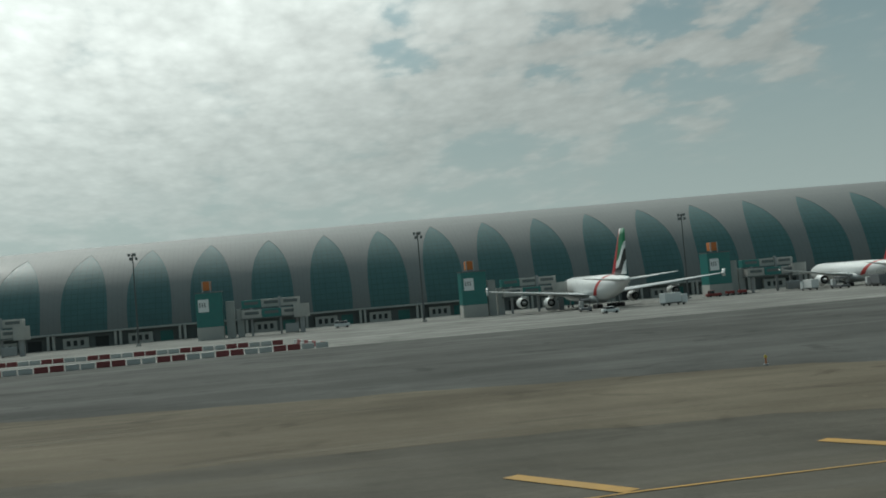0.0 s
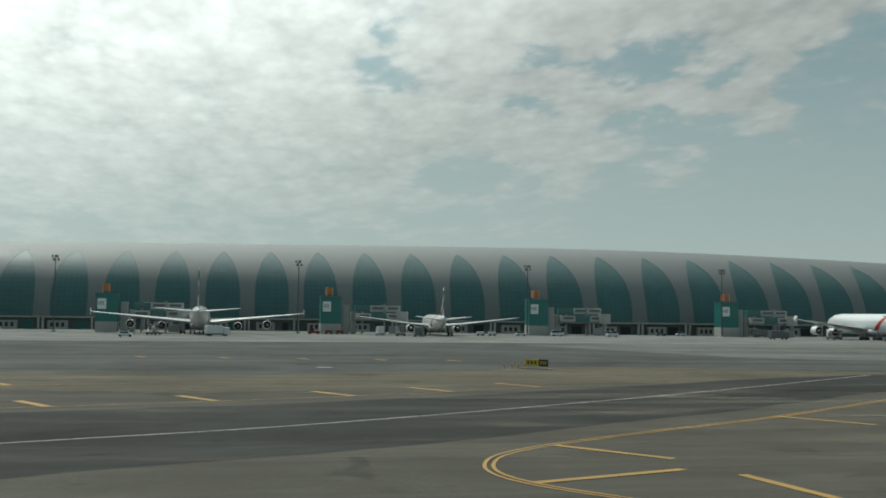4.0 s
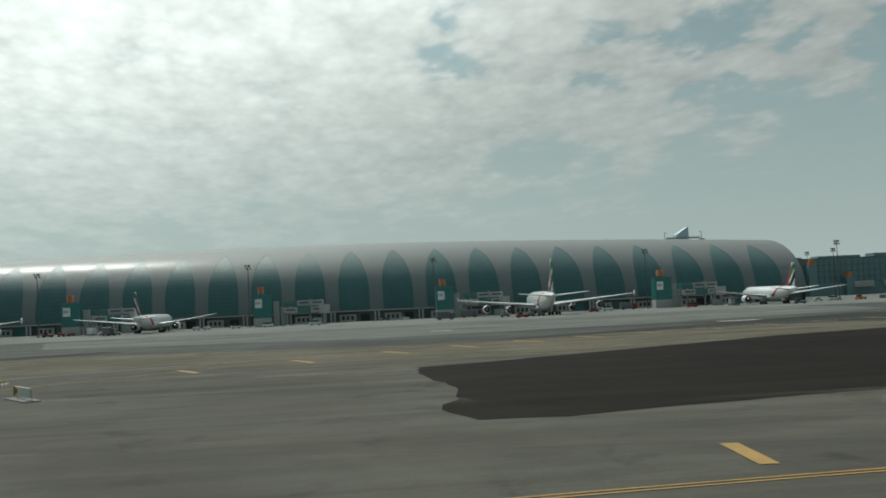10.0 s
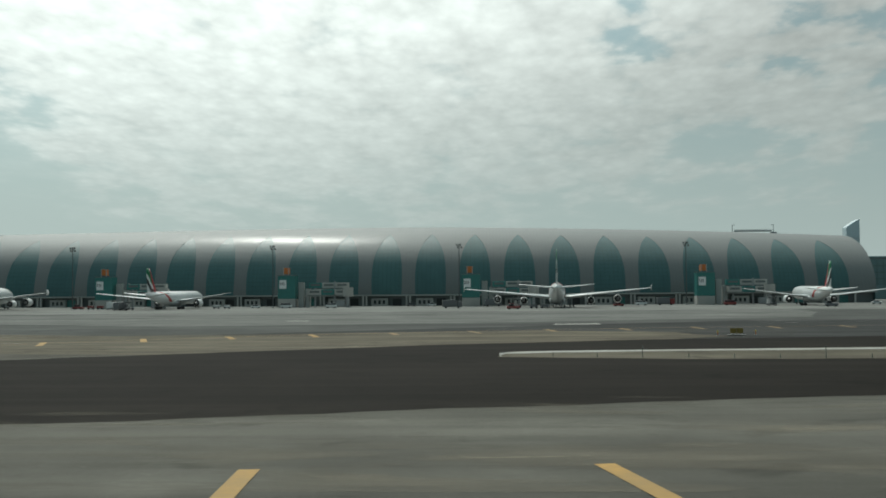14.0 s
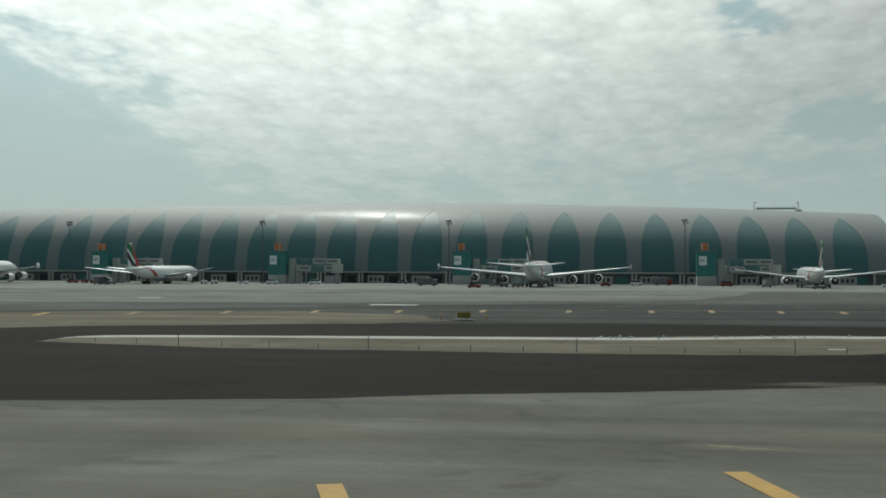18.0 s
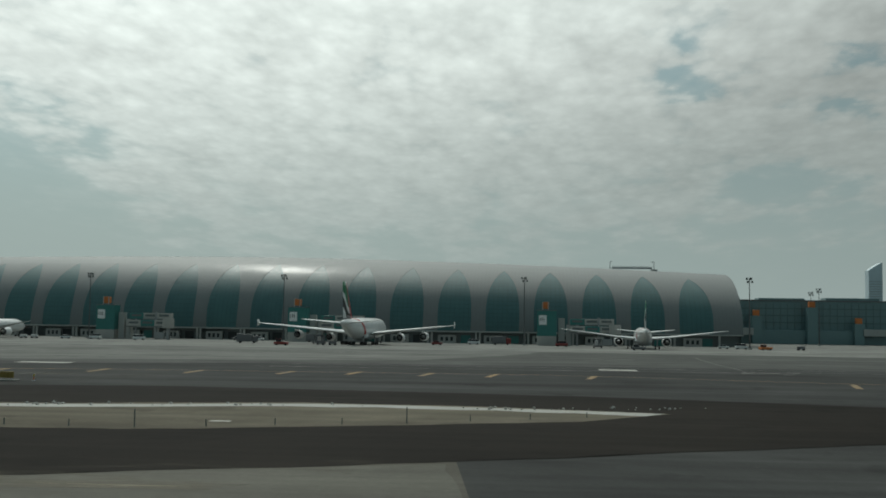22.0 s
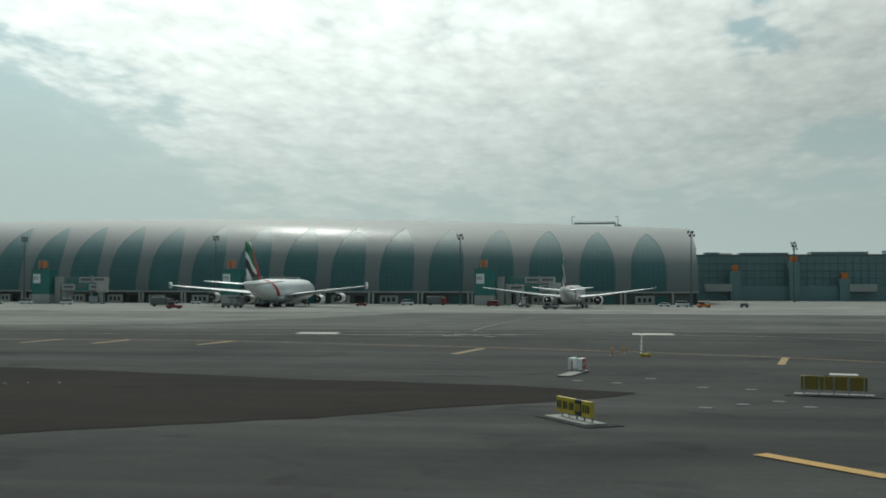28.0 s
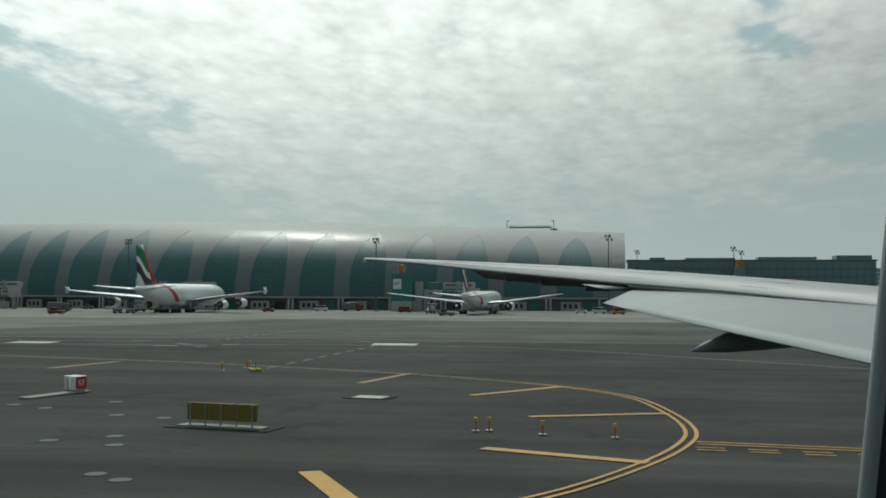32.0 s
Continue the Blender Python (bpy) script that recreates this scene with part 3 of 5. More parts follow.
def tail_material(name, low, high, root, tip):
    """White fin with broad slanting waves of green, black and red."""
    m = bpy.data.materials.new(name)
    m.use_nodes = True
    n = Nodes(m.node_tree)
    bsdf = m.node_tree.nodes["Principled BSDF"]
    where = n.add("ShaderNodeTexCoord").outputs["Object"]
    sep = n.add("ShaderNodeSeparateXYZ")
    n.link(where, sep.inputs[0])
    # up the fin, bent a little like a flag in the wind
    wave = n.math("MULTIPLY", n.math("SINE", n.math("MULTIPLY", sep.outputs[1], 0.55)), 0.9)
    up = n.math("ADD", n.math("ADD", sep.outputs[2], n.math("MULTIPLY", sep.outputs[1], 0.55)), wave)
    share = n.math("DIVIDE", n.math("SUBTRACT", up, low), high - low)
    white = (0.72, 0.73, 0.72)
    colour = n.ramp(share, (0.0, white), (0.2, (0.03, 0.03, 0.03)), (0.42, white), (0.55, (0.015, 0.17, 0.07)), (0.86, white), constant=True)
    # red band behind the leading edge; root and tip are (height, y of the edge, width of the band)
    slope, thin = (tip[1] - root[1]) / (tip[0] - root[0]), (tip[2] - root[2]) / (tip[0] - root[0])
    edge = n.math("MULTIPLY_ADD", sep.outputs[2], slope, root[1] - slope * root[0])
    wide = n.math("MULTIPLY_ADD", sep.outputs[2], thin, root[2] - thin * root[0])
    red = n.math("LESS_THAN", n.math("SUBTRACT", edge, sep.outputs[1]), n.math("ADD", wide, n.math("MULTIPLY", wave, 0.25)))
    colour = n.mix(red, colour, (0.40, 0.03, 0.035))
    n.link(colour, bsdf.inputs["Base Color"])
    bsdf.inputs["Roughness"].default_value = 0.3
    return m


def ring(y, z, w, h, k=20):
    return [(w * math.sin(2 * math.pi * j / k), y, z + h * math.cos(2 * math.pi * j / k)) for j in range(k)]


def foil(root, tip, thick_root, thick_tip, upright=False, steps=6):
    """A wing panel: root and tip are (span, y of the leading edge, chord, height)."""
    shape = [(0, 0), (0.03, 0.28), (0.12, 0.44), (0.35, 0.5), (0.65, 0.32), (1, 0.02), (1, -0.02), (0.65, -0.28), (0.35, -0.45), (0.12, -0.38), (0.03, -0.22)]
    rings = []
    for i in range(steps + 1):
        u = i / steps
        s, y, c, z = (root[j] + (tip[j] - root[j]) * u for j in range(4))
        t = thick_root + (thick_tip - thick_root) * u
        rings.append([((z + q * t) if upright else s, y - p * c, s if upright else z + q * t) for p, q in shape])
    return rings


def mirrored(rings):
    return [[(-x, y, z) for x, y, z in reversed(r)] for r in rings]


def airliner(big, label):
    """A twin-aisle airliner, nose towards +y; its origin is on the ground below the wing's tips. big: double deck, four engines."""
    thing = empty("airliner")
    tagged(thing, label, "airliner", "aircraft at the stands")
    L = 72.7 if big else 70.0
    nose = 44.0 if big else 43.0
    w, h = (3.57, 4.2) if big else (3.1, 3.1)
    cz = 6.5 if big else 5.3
    if big:
        body = [(0, -0.9, 0.25, 0.25), (1.5, -0.7, 1.5, 1.6), (4, -0.35, 2.6, 2.9), (8, -0.05, 3.35, 3.85), (13, 0, 3.57, 4.2), (44, 0, 3.57, 4.2), (52, 0.2, 3.4, 3.95), (60, 0.9, 2.6, 3.0), (67, 1.7, 1.5, 1.75), (71, 2.2, 0.7, 0.8), (72.7, 2.35, 0.25, 0.3)]
    else:
        body = [(0, -0.8, 0.2, 0.2), (1.5, -0.55, 1.2, 1.2), (4, -0.2, 2.2, 2.2), (8, 0, 2.95, 2.95), (12, 0, 3.1, 3.1), (46, 0, 3.1, 3.1), (53, 0.3, 2.75, 2.75), (60, 0.9, 1.95, 2.0), (66, 1.5, 1.1, 1.2), (69, 1.8, 0.5, 0.75), (70, 1.85, 0.12, 0.5)]
    part("fuselage", loft([ring(nose - y, cz + z, a, b) for y, z, a, b in body], WHITE, "fuselage"), None, thing, "glossy white fuselage")
    belly = [(24, -0.2, 1.0, 0.6), (28, 0, 3.3, 1.5), (34, 0, 3.7, 1.9), (42, 0, 3.5, 1.8), (48, 0.1, 1.2, 0.8)]
    part("belly_fairing", loft([ring(nose - y, cz - h + 1.0 + z, a, b) for y, z, a, b in belly], GREY_WING, "belly_fairing"), None, thing)
    # red sash behind the wing
    sash = []
    start = 58.0 if big else 59.0
    for i in range(13):
        a0 = radians(4 + i * 10)
        pair = []
        for d in (-1.1, 1.1):
            at = start - 12.0 * (i / 12.0) ** 0.85 + d * (1.0 + 0.5 * i / 12.0)
            cols = [b[0] for b in body]
            dz, a, b = (float(np.interp(at, cols, [r[c] for r in body])) for c in (1, 2, 3))
            pair.append((a * 1.015 * math.sin(a0), nose - at, cz + dz + b * 1.015 * math.cos(a0)))
        sash.append(pair)
    verts = [p for r in sash for p in r]
    faces = [(2 * i, 2 * i + 1, 2 * i + 3, 2 * i + 2) for i in range(12)]
    part("sash", mesh("sash", verts, faces, RED, True), None, thing, "red stripe sweeping round the rear fuselage")
    part("sash", mesh("sash", [(-x, y, z) for x, y, z in verts], [q[::-1] for q in faces], RED, True), None, thing, "red stripe sweeping round the rear fuselage")
    # wings
    half = 39.2 if big else 32.0
    if big:
        inner = foil((2.5, 22, 17.5, 4.3), (14, 11.5, 11.3, 5.6), 2.0, 1.2)
        outer = foil((14, 11.5, 11.3, 5.6), (half, -4.5, 3.6, 8.2), 1.2, 0.35)
    else:
        inner = foil((2.2, 15, 13.0, 3.9), (10.5, 8.6, 8.0, 4.7), 1.6, 0.9)
        outer = foil((10.5, 8.6, 8.0, 4.7), (half, -6.0, 1.6, 7.6), 0.9, 0.2)
    for flip in (False, True):
        rings = inner + outer[1:]
        part("wing", loft(mirrored(rings) if flip else rings, GREY_WING, "wing"), None, thing, "pale grey swept wing")
    if big:
        for sx in (-1, 1):
            part("wingtip_fence", loft([[(sx * half, -5 - p * 2.6 - abs(q) * 0.7, 8.2 + q + t * 0) for p, t in ((0, 0), (1, 0))] + [(sx * (half + 0.12), -5 - p * 2.6 - abs(q) * 0.7, 8.2 + q) for p in (1, 0)] for q in (-1.1, 0, 1.3)], WHITE, "wingtip_fence"), None, thing)
    # tailplane and fin
    ht = ((1.0, -18.5, 9.5, 8.6), (15.0, -27.0, 3.2, 9.9)) if big else ((0.8, -17.0, 7.0, 6.6), (10.7, -23.5, 2.4, 7.8))
    rings = foil(*ht, 0.9, 0.25)
    part("tailplane", loft(rings, WHITE, "tailplane"), None, thing)
    part("tailplane", loft(mirrored(rings), WHITE, "tailplane"), None, thing)
    if big:
        fin = foil((10.3, -12.0, 14.0, 0), (24.1, -22.6, 5.0, 0), 1.0, 0.4, upright=True, steps=8)
        paint = tail_material("fin_paint", -4.0, 12.0, (10.3, -12.0, 4.2), (24.1, -22.6, 0.6))
    else:
        fin = foil((8.0, -14.5, 10.5, 0), (18.6, -22.5, 3.7, 0), 0.8, 0.3, upright=True, steps=8)
        paint = tail_material("fin_paint", -5.5, 6.6, (8.0, -14.5, 3.4), (18.6, -22.5, 0.5))
    part("fin", loft(fin, paint, "fin"), None, thing, "fin with waves of red, green, black and white")
    # engines
    spots = [(14.6, 13.5, 2.9, 1.75), (25.7, 5.5, 3.7, 1.75)] if big else [(9.6, 14.2, 2.75, 1.95)]
    for ex, ey, ez, er in spots:
        for sx in (-1, 1):
            prof = [(0, 0.80), (0.05, 0.95), (0.5, 1.0), (2.4, 0.98), (4.2, 0.78)]
            cowl = [[(sx * ex + er * s * math.sin(2 * math.pi * j / 20), ey - y, ez + er * s * math.cos(2 * math.pi * j / 20)) for j in range(20)] for y, s in prof]
            inside = [[(sx * ex + er * s * math.sin(2 * math.pi * j / 20), ey - y, ez + er * s * math.cos(2 * math.pi * j / 20)) for j in range(20)] for y, s in ((0, 0.80), (1.0, 0.74))]
            eng = part("engine", loft(cowl, WHITE, "engine", False), None, thing, "white engine cowl")
            part("intake", loft(inside[::-1], DARK, "intake"), None, eng)
            part("exhaust_cone", tube(er * 0.52, er * 0.1, 2.4, (0, 0, 0), "y", 16), POLE, eng).matrix_local = pose(sx * ex, ey - 3.6, ez, 0, 0, 180)
            part("nozzle", loft([[(sx * ex + er * s * math.sin(2 * math.pi * j / 20), ey - y, ez + er * s * math.cos(2 * math.pi * j / 20)) for j in range(20)] for y, s in ((4.15, 0.74), (4.2, 0.70), (4.25, 0.5))], DARK, "nozzle"), None, eng)
            top = 5.6 if big else 4.7
            part("pylon", box(0.5, 5.5, max(0.5, top - ez - er * 0.9 + 0.4), (sx * ex, ey - 4.4, ez + er * 0.88), 0.12), WHITE, thing)
    # landing gear
    legs = [(0, nose - 6, 0.5)] + ([(sx * 2.4, -2.0, 0.7) for sx in (-1, 1)] + [(sx * 6.2, 1.5, 0.7) for sx in (-1, 1)] if big else [(sx * 5.4, 1.0, 0.7) for sx in (-1, 1)])
    for gx, gy, r in legs:
        leg = part("gear_leg", tube(0.22, 0.22, 3.4, (gx, gy, r)), POLE, thing)
        rows = (0,) if gx == 0 else (-1.6, 0, 1.6)
        for dy in rows:
            for dx in (-0.75, 0.75):
                part("wheel", tube(r, r, 0.45, (gx + dx - 0.22, gy + dy, r), "x", 16), RUBBER, leg)
    return thing


SUPER = "white double-deck airliner with four engines parked nose-in"
TWIN = "white twin-engine airliner parked nose-in with flag-striped fin"
a380 = airliner(True, SUPER)
a380.matrix_world = pose(37, 476, level(476), 0, 0, 0)
second = copy_thing(a380, pose(307, 446, level(446), 0, 0, -4.2))
twin = airliner(False, TWIN)
twin.matrix_world = pose(130, 477, level(477), 0, 0, -5.2)
copy_thing(twin, pose(419.5, 455, level(455), 0, 0, -4))

# ---- gate towers, bridges and masts ----


def gate_tower():
    """Green clad stair tower on a pale base with an orange lift head, and a two-level boarding bridge."""
    thing = tagged(empty("gate_tower"), "green-clad gate tower with orange top and boarding bridge", "gate tower", "gates along the terminal")
    part("base", box(8.6, 7, 4.2, (0, 0, 0), 0.08), CONCRETE, thing, "pale concrete base")
    part("shaft", box(8.6, 7, 11.2, (0, 0, 4.2), 0.1), GREEN, thing)
    part("parapet", box(8.9, 7.3, 0.35, (0, 0, 15.4), 0.05), TRIM, thing)
    part("gate_sign", box(3.4, 0.15, 4.2, (-1.8, -3.6, 9.2), 0.04), WHITE, thing, "white gate sign board")
    for i in range(3):
        part("sign_bar", box(0.35, 0.05, 1.5, (-2.9 + i * 0.8, -3.7, 10.8)), TRIM, thing)
    head = part("lift_head", box(3.0, 2.6, 3.0, (-0.6, 0, 16.3), 0.1), ORANGE, thing, "weathered orange box")
    for sx in (-1.8, 0.7):
        part("frame_post", box(0.3, 0.3, 3.6, (sx - 0.05, -1.6, 15.75)), CONCRETE, head)
    part("column", box(2.8, 3.2, 12.2, (6.6, 1.0, 0), 0.08), WALL, thing)
    part("column", box(2.2, 3.2, 9.2, (9.8, 1.5, 0), 0.08), WALL, thing)
    for z, y0, n in ((6.0, -2.0, 3), (9.3, 1.5, 3)):
        for i in range(n):
            m = (CONCRETE, GREEN, CONCRETE)[(i + (1 if z > 8 else 0)) % 3]
            seg = part("bridge_segment", box(6.4, 3.6, 2.7, (13.6 + i * 6.5, y0, z), 0.12), m, thing)
            part("bridge_window", box(4.6, 0.1, 1.0, (13.6 + i * 6.5, y0 - 1.84, z + 1.1), 0.03), TRIM, seg)
        part("bridge_floor", box(20, 3.9, 0.3, (20, y0, z - 0.32), 0.05), TRIM, thing)
    for x, z in ((13.5, 6), (23, 9.2), (28.5, 6)):
        part("bridge_support", box(0.8, 0.8, z + 3.4, (x, -0.3, 0), 0.05), POLE, thing)
    part("stair", box(4.5, 1.6, 3.0, (26.5, -5.0, 0.3), 0.3), POLE, thing)
    part("rotunda", tube(2.6, 2.6, 4.4, (30, -4, 5.2), "z", 20), CONCRETE, thing)
    part("drive_column", box(1.6, 1.6, 5.2, (30, -4, 0), 0.1), POLE, thing)
    return thing


MAST_STEEL = material("weathered_mast_steel", (0.10, 0.105, 0.105), 0.6, metal=0.3, grain=0.1, scale=2.0)


def light_mast():
    thing = tagged(empty("light_mast"), "tall slim steel floodlight mast with a lamp ring", "light mast", "masts on the apron")
    part("pole", tube(0.34, 0.14, 30.2, (0, 0, 0)), MAST_STEEL, thing)
    part("lamp_ring", tube(0.55, 0.55, 0.3, (0, 0, 29.3), "z", 12), MAST_STEEL, thing)
    for i in range(6):
        a = i * math.pi / 3
        part("floodlight", box(0.7, 0.6, 0.95, (1.15 * math.cos(a), 1.15 * math.sin(a), 27.9 + 1.3 * (i % 2)), 0.1), TRIM, thing)
        part("lamp_arm", box(1.2, 0.12, 0.12, (0, 0, 0)), POLE, thing).matrix_local = pose(0.5 * math.cos(a), 0.5 * math.sin(a), 28.6 + 1.3 * (i % 2), 0, 0, math.degrees(a))
    part("foot", box(1.6, 1.6, 0.7, (0, 0, 0), 0.08), CONCRETE, thing)
    return thing


TOWERS = (-178, -89, 0, 90, 180, 269.5, 382)
tower = gate_tower()
tower.matrix_world = pose(TOWERS[0], 505, level(505))
for x in TOWERS[1:]:
    copy_thing(tower, pose(x, 505 if x < 90 else 507, level(505)))
mast = light_mast()
mast.matrix_world = pose(-112, 500, level(500))
for x, y in ((-19, 495), (76, 500), (174, 500), (264, 500), (372, 500), (466.5, 484), (526, 604), (536, 660), (481, 650)):
    copy_thing(mast, pose(x, y, level(y)))

# ---- markings ----
paint = tagged(empty("runway_paint", 300, 100, 0), "yellow and white paint on the asphalt", "marking", kind="structure")


def stripe(points, width, mat, lift=0.042, name="painted_line"):
    """A painted band along a bent line."""
    left, right = [], []
    for i, (x, y) in enumerate(points):
        a, b = points[max(i - 1, 0)], points[min(i + 1, len(points) - 1)]
        d = Vector((b[0] - a[0], b[1] - a[1])).normalized()
        n2 = Vector((-d.y, d.x)) * width / 2
        z = level(y) + lift + (0.02 if y > 198 else 0.0)
        left.append((x + n2.x, y + n2.y, z))
        right.append((x - n2.x, y - n2.y, z))
    k = len(points)
    me = mesh(name, left + right, [(i, k + i, k + i + 1, i + 1) for i in range(k - 1)], mat)
    return under(part(name, me, None, paint))


def smooth_line(points, steps=6):
    """A curve through the points."""
    out = []
    for i in range(len(points) - 1):
        p0, p1, p2, p3 = (Vector(points[min(max(j, 0), len(points) - 1)]) for j in (i - 1, i, i + 1, i + 2))
        for s in range(steps):
            t = s / steps
            out.append(tuple(0.5 * (2 * p1 + (p2 - p0) * t + (2 * p0 - 5 * p1 + 4 * p2 - p3) * t * t + (3 * p1 - p0 - 3 * p2 + p3) * t ** 3)))
    return out + [tuple(points[-1])]


def shifted(points, d):
    out = []
    for i, (x, y) in enumerate(points):
        a, b = points[max(i - 1, 0)], points[min(i + 1, len(points) - 1)]
        v = Vector((b[0] - a[0], b[1] - a[1])).normalized()
        out.append((x - v.y * d, y + v.x * d))
    return out


FADED_YELLOW = material("worn_yellow_marking", (0.27, 0.165, 0.05), 0.8, grain=0.35, stain=0.7, scale=1.5, spread=(0.12, 0.095, 0.055))
# the long double edge line, its turn and the bars inside it
edge = smooth_line([(198, 10.3), (220, 11.8), (250, 13), (282, 16), (306, 20), (336, 27), (365, 38), (402, 57), (420, 67), (446, 85), (459, 98.5), (465, 105), (469, 113), (471.3, 120), (472, 126), (471.2, 134), (469, 143), (464, 150), (457, 155.5), (450, 160), (441, 164), (430, 168.5), (417, 172.5), (384, 180.5), (369, 182), (340, 179), (313, 176), (288, 170), (262, 161), (238, 149.5), (216, 134), (188, 112), (160, 84), (134, 70.3), (110, 63.6)], 4)
bend = min(range(len(edge)), key=lambda i: math.hypot(edge[i][0] - 460, edge[i][1] - 153))
for d in (-0.28, 0.28):
    line = shifted(edge, d)
    stripe(line[:bend + 1], 0.22, YELLOW)
    stripe(line[bend:], 0.2, FADED_YELLOW)
# bars across the shoulder, square to the edge line
for x, y, dx, dy, w in ((221.2, 21.5, -0.8, -6.5, 0.9), (237.1, 23.7, 1.2, -9, 0.9), (249.2, 25.2, 0.3, -8, 0.9), (265.8, 26.9, 0.4, -7.5, 0.9), (280.7, 28.2, 1.6, -8, 0.9), (296, 30.8, 1.8, -8, 0.9), (305.7, 33.2, 0.2, -7.5, 0.9), (321.4, 36.0, 2.2, -6.5, 0.9),
                        (335.5, 40.3, 1.8, -7, 0.9), (399.2, 70, 3.5, -4.5, 0.9), (411.5, 77.5, 3.5, -4.5, 0.9), (438.5, 95.7, 4.2, -5.2, 0.9), (455.5, 109.3, 4.0, -7.5, 0.95),
                        (448, 150, 2, 10, 0.7), (458, 142, 6, 8, 0.7), (463, 130, 8.2, 3.2, 0.7), (461.8, 117, 7.6, -3.0, 0.8),
                        (188, 104, -3, 8, 0.9), (202, 114, -3, 9, 0.9), (215.5, 126, -3, 9, 0.9), (227, 135, -3, 9, 0.9), (238.5, 141, -3, 9, 0.9), (250, 147, -2.5, 9, 0.9), (262, 152, -2, 9, 0.9), (275, 157, -2, 9, 0.9), (287.7, 161.5, -1.5, 9, 0.9), (300.4, 164, -1, 9, 0.9), (313.2, 168, -0.5, 9, 0.9), (326.6, 169.5, 0, 9, 0.9),
                        (339.5, 171, 0.4, 9, 0.9), (349, 173, 0.6, 9, 0.9), (359.5, 172.5, 1, 9, 0.9), (369, 172.5, 1, 9, 0.9), (383, 172, 1.4, 9, 0.9), (416, 160, 2, 10, 0.9),
                        (136, 73, 3.2, -4, 0.7)):
    stripe([(x, y), (x + dx, y + dy)], w, FADED_YELLOW if dy > 8.5 and x > 255 else YELLOW, 0.045, "painted_bar")
# row of bars beside the runway where the roll begins
rows = ([(-61, 180.5), (-47.3, 181)], [(-38, 174.8), (-23.7, 177.4), (-10.1, 180.6), (3, 184)], [(-15.9, 157.6), (-2, 161.3), (11.1, 164.5), (23.3, 167.4)], [(18.7, 140.4), (30.5, 143.6), (43, 148.3), (55, 153), (65, 158), (75.5, 164)])
for row in rows:
    for x, y in row:
        stripe([(x, y), (x + 3.2, y - 5.5)], 0.85, YELLOW, 0.045, "painted_bar")
    (xa, ya), (xb, yb) = row[0], row[-1]
    stripe(smooth_line([(xa - 4, ya - 6.8)] + [(x + 3.3, y - 5.7) for x, y in row] + [(xb + 12, yb - 3.5)], 4), 0.2, YELLOW)
for x, y in ((46, 226), (58, 224), (70, 221), (81, 218), (33, 229)):
    stripe([(x, y), (x + 1.6, y - 3.2)], 0.9, YELLOW, 0.045, "painted_bar")
near_turn = smooth_line([(140, 170), (122, 153), (106.3, 140.4), (87.5, 126), (74.6, 117.6), (65.4, 111.1), (61.8, 107.6), (60.2, 104.5), (59.6, 101.3), (60.3, 98), (62.5, 94.4), (67, 89), (76, 81)], 5)
for d in (-0.22, 0.22):
    stripe(shifted(near_turn, d), 0.2, YELLOW)
for a, b in (((65.6, 111.0), (70.2, 104.7)), ((60.5, 97.8), (69.1, 101.0)), ((71.2, 99.0), (72.1, 92.2)), ((87.9, 126.6), (92, 120))):
    stripe([a, b], 0.6, YELLOW, 0.045, "painted_bar")
stripe(smooth_line([(10, 103), (35.2, 115), (53.5, 124), (81.8, 142.8), (105, 160), (129.9, 179.3)], 5), 0.25, WHITE_LINE)
stripe(smooth_line([(125, 89.5), (149, 102), (177, 120), (210, 133)], 5), 0.3, WHITE_LINE)
stripe(smooth_line([(106, 80.3), (125, 89), (138, 104), (141, 116), (141.8, 129), (139, 137), (120, 143)], 5), 0.3, WHITE_LINE)
stripe(smooth_line([(60, 4.3), (100, 4.8), (138, 6), (156, 6.4), (190, 8.8), (206, 9.1)], 4), 0.32, WHITE_LINE)
FADED_LINE = material("worn_white_marking", (0.26, 0.255, 0.23), 0.8, grain=0.35, stain=0.6, scale=1.5, spread=(0.12, 0.12, 0.11))
# faded white lines on the far taxiway
stripe(smooth_line([(330, 196), (388, 199), (424, 204.5), (444, 205), (462, 200), (492, 174), (520, 145)], 5), 0.3, FADED_LINE)
stripe(smooth_line([(330, 208), (390, 210), (440, 216), (520, 224)], 4), 0.3, FADED_LINE)
stripe(smooth_line([(130, 235), (195, 250), (230, 256), (300, 285), (380, 300)], 4), 0.3, FADED_LINE)
for i in range(22):
    f = i / 21
    stripe([(411.5 + 5 * f * f, 214 + 84 * f), (411.6 + 5.2 * f * f, 216.4 + 84 * f)], 0.28, FADED_LINE, 0.04, "painted_dash")
for i in range(9):
    stripe([(435.7 + 0.2 * i, 164 + 5.4 * i), (435.8 + 0.2 * i, 167 + 5.4 * i)], 0.2, FADED_LINE, 0.04, "painted_dash")
for x, y, w in ((410.5, 199, 3.2), (414, 201, 3), (418, 203, 2.2), (411, 204, 2), (416, 197.5, 1.6)):
    stripe([(x - w / 2, y), (x + w / 2, y)], 0.9, FADED_LINE, 0.043, "worn_mark")
# holding position: two solid lines and two broken ones
for y0 in (121.0, 120.2):
    stripe([(472.0, y0), (505, y0 - 4.5)], 0.22, YELLOW, 0.045)
for i in range(10):
    x = 471.8 + i * 2.4
    for y0 in (119.1, 118.3):
        stripe([(x, y0 - i * 0.33), (x + 1.35, y0 - i * 0.33 - 0.18)], 0.2, YELLOW, 0.045, "painted_dash")
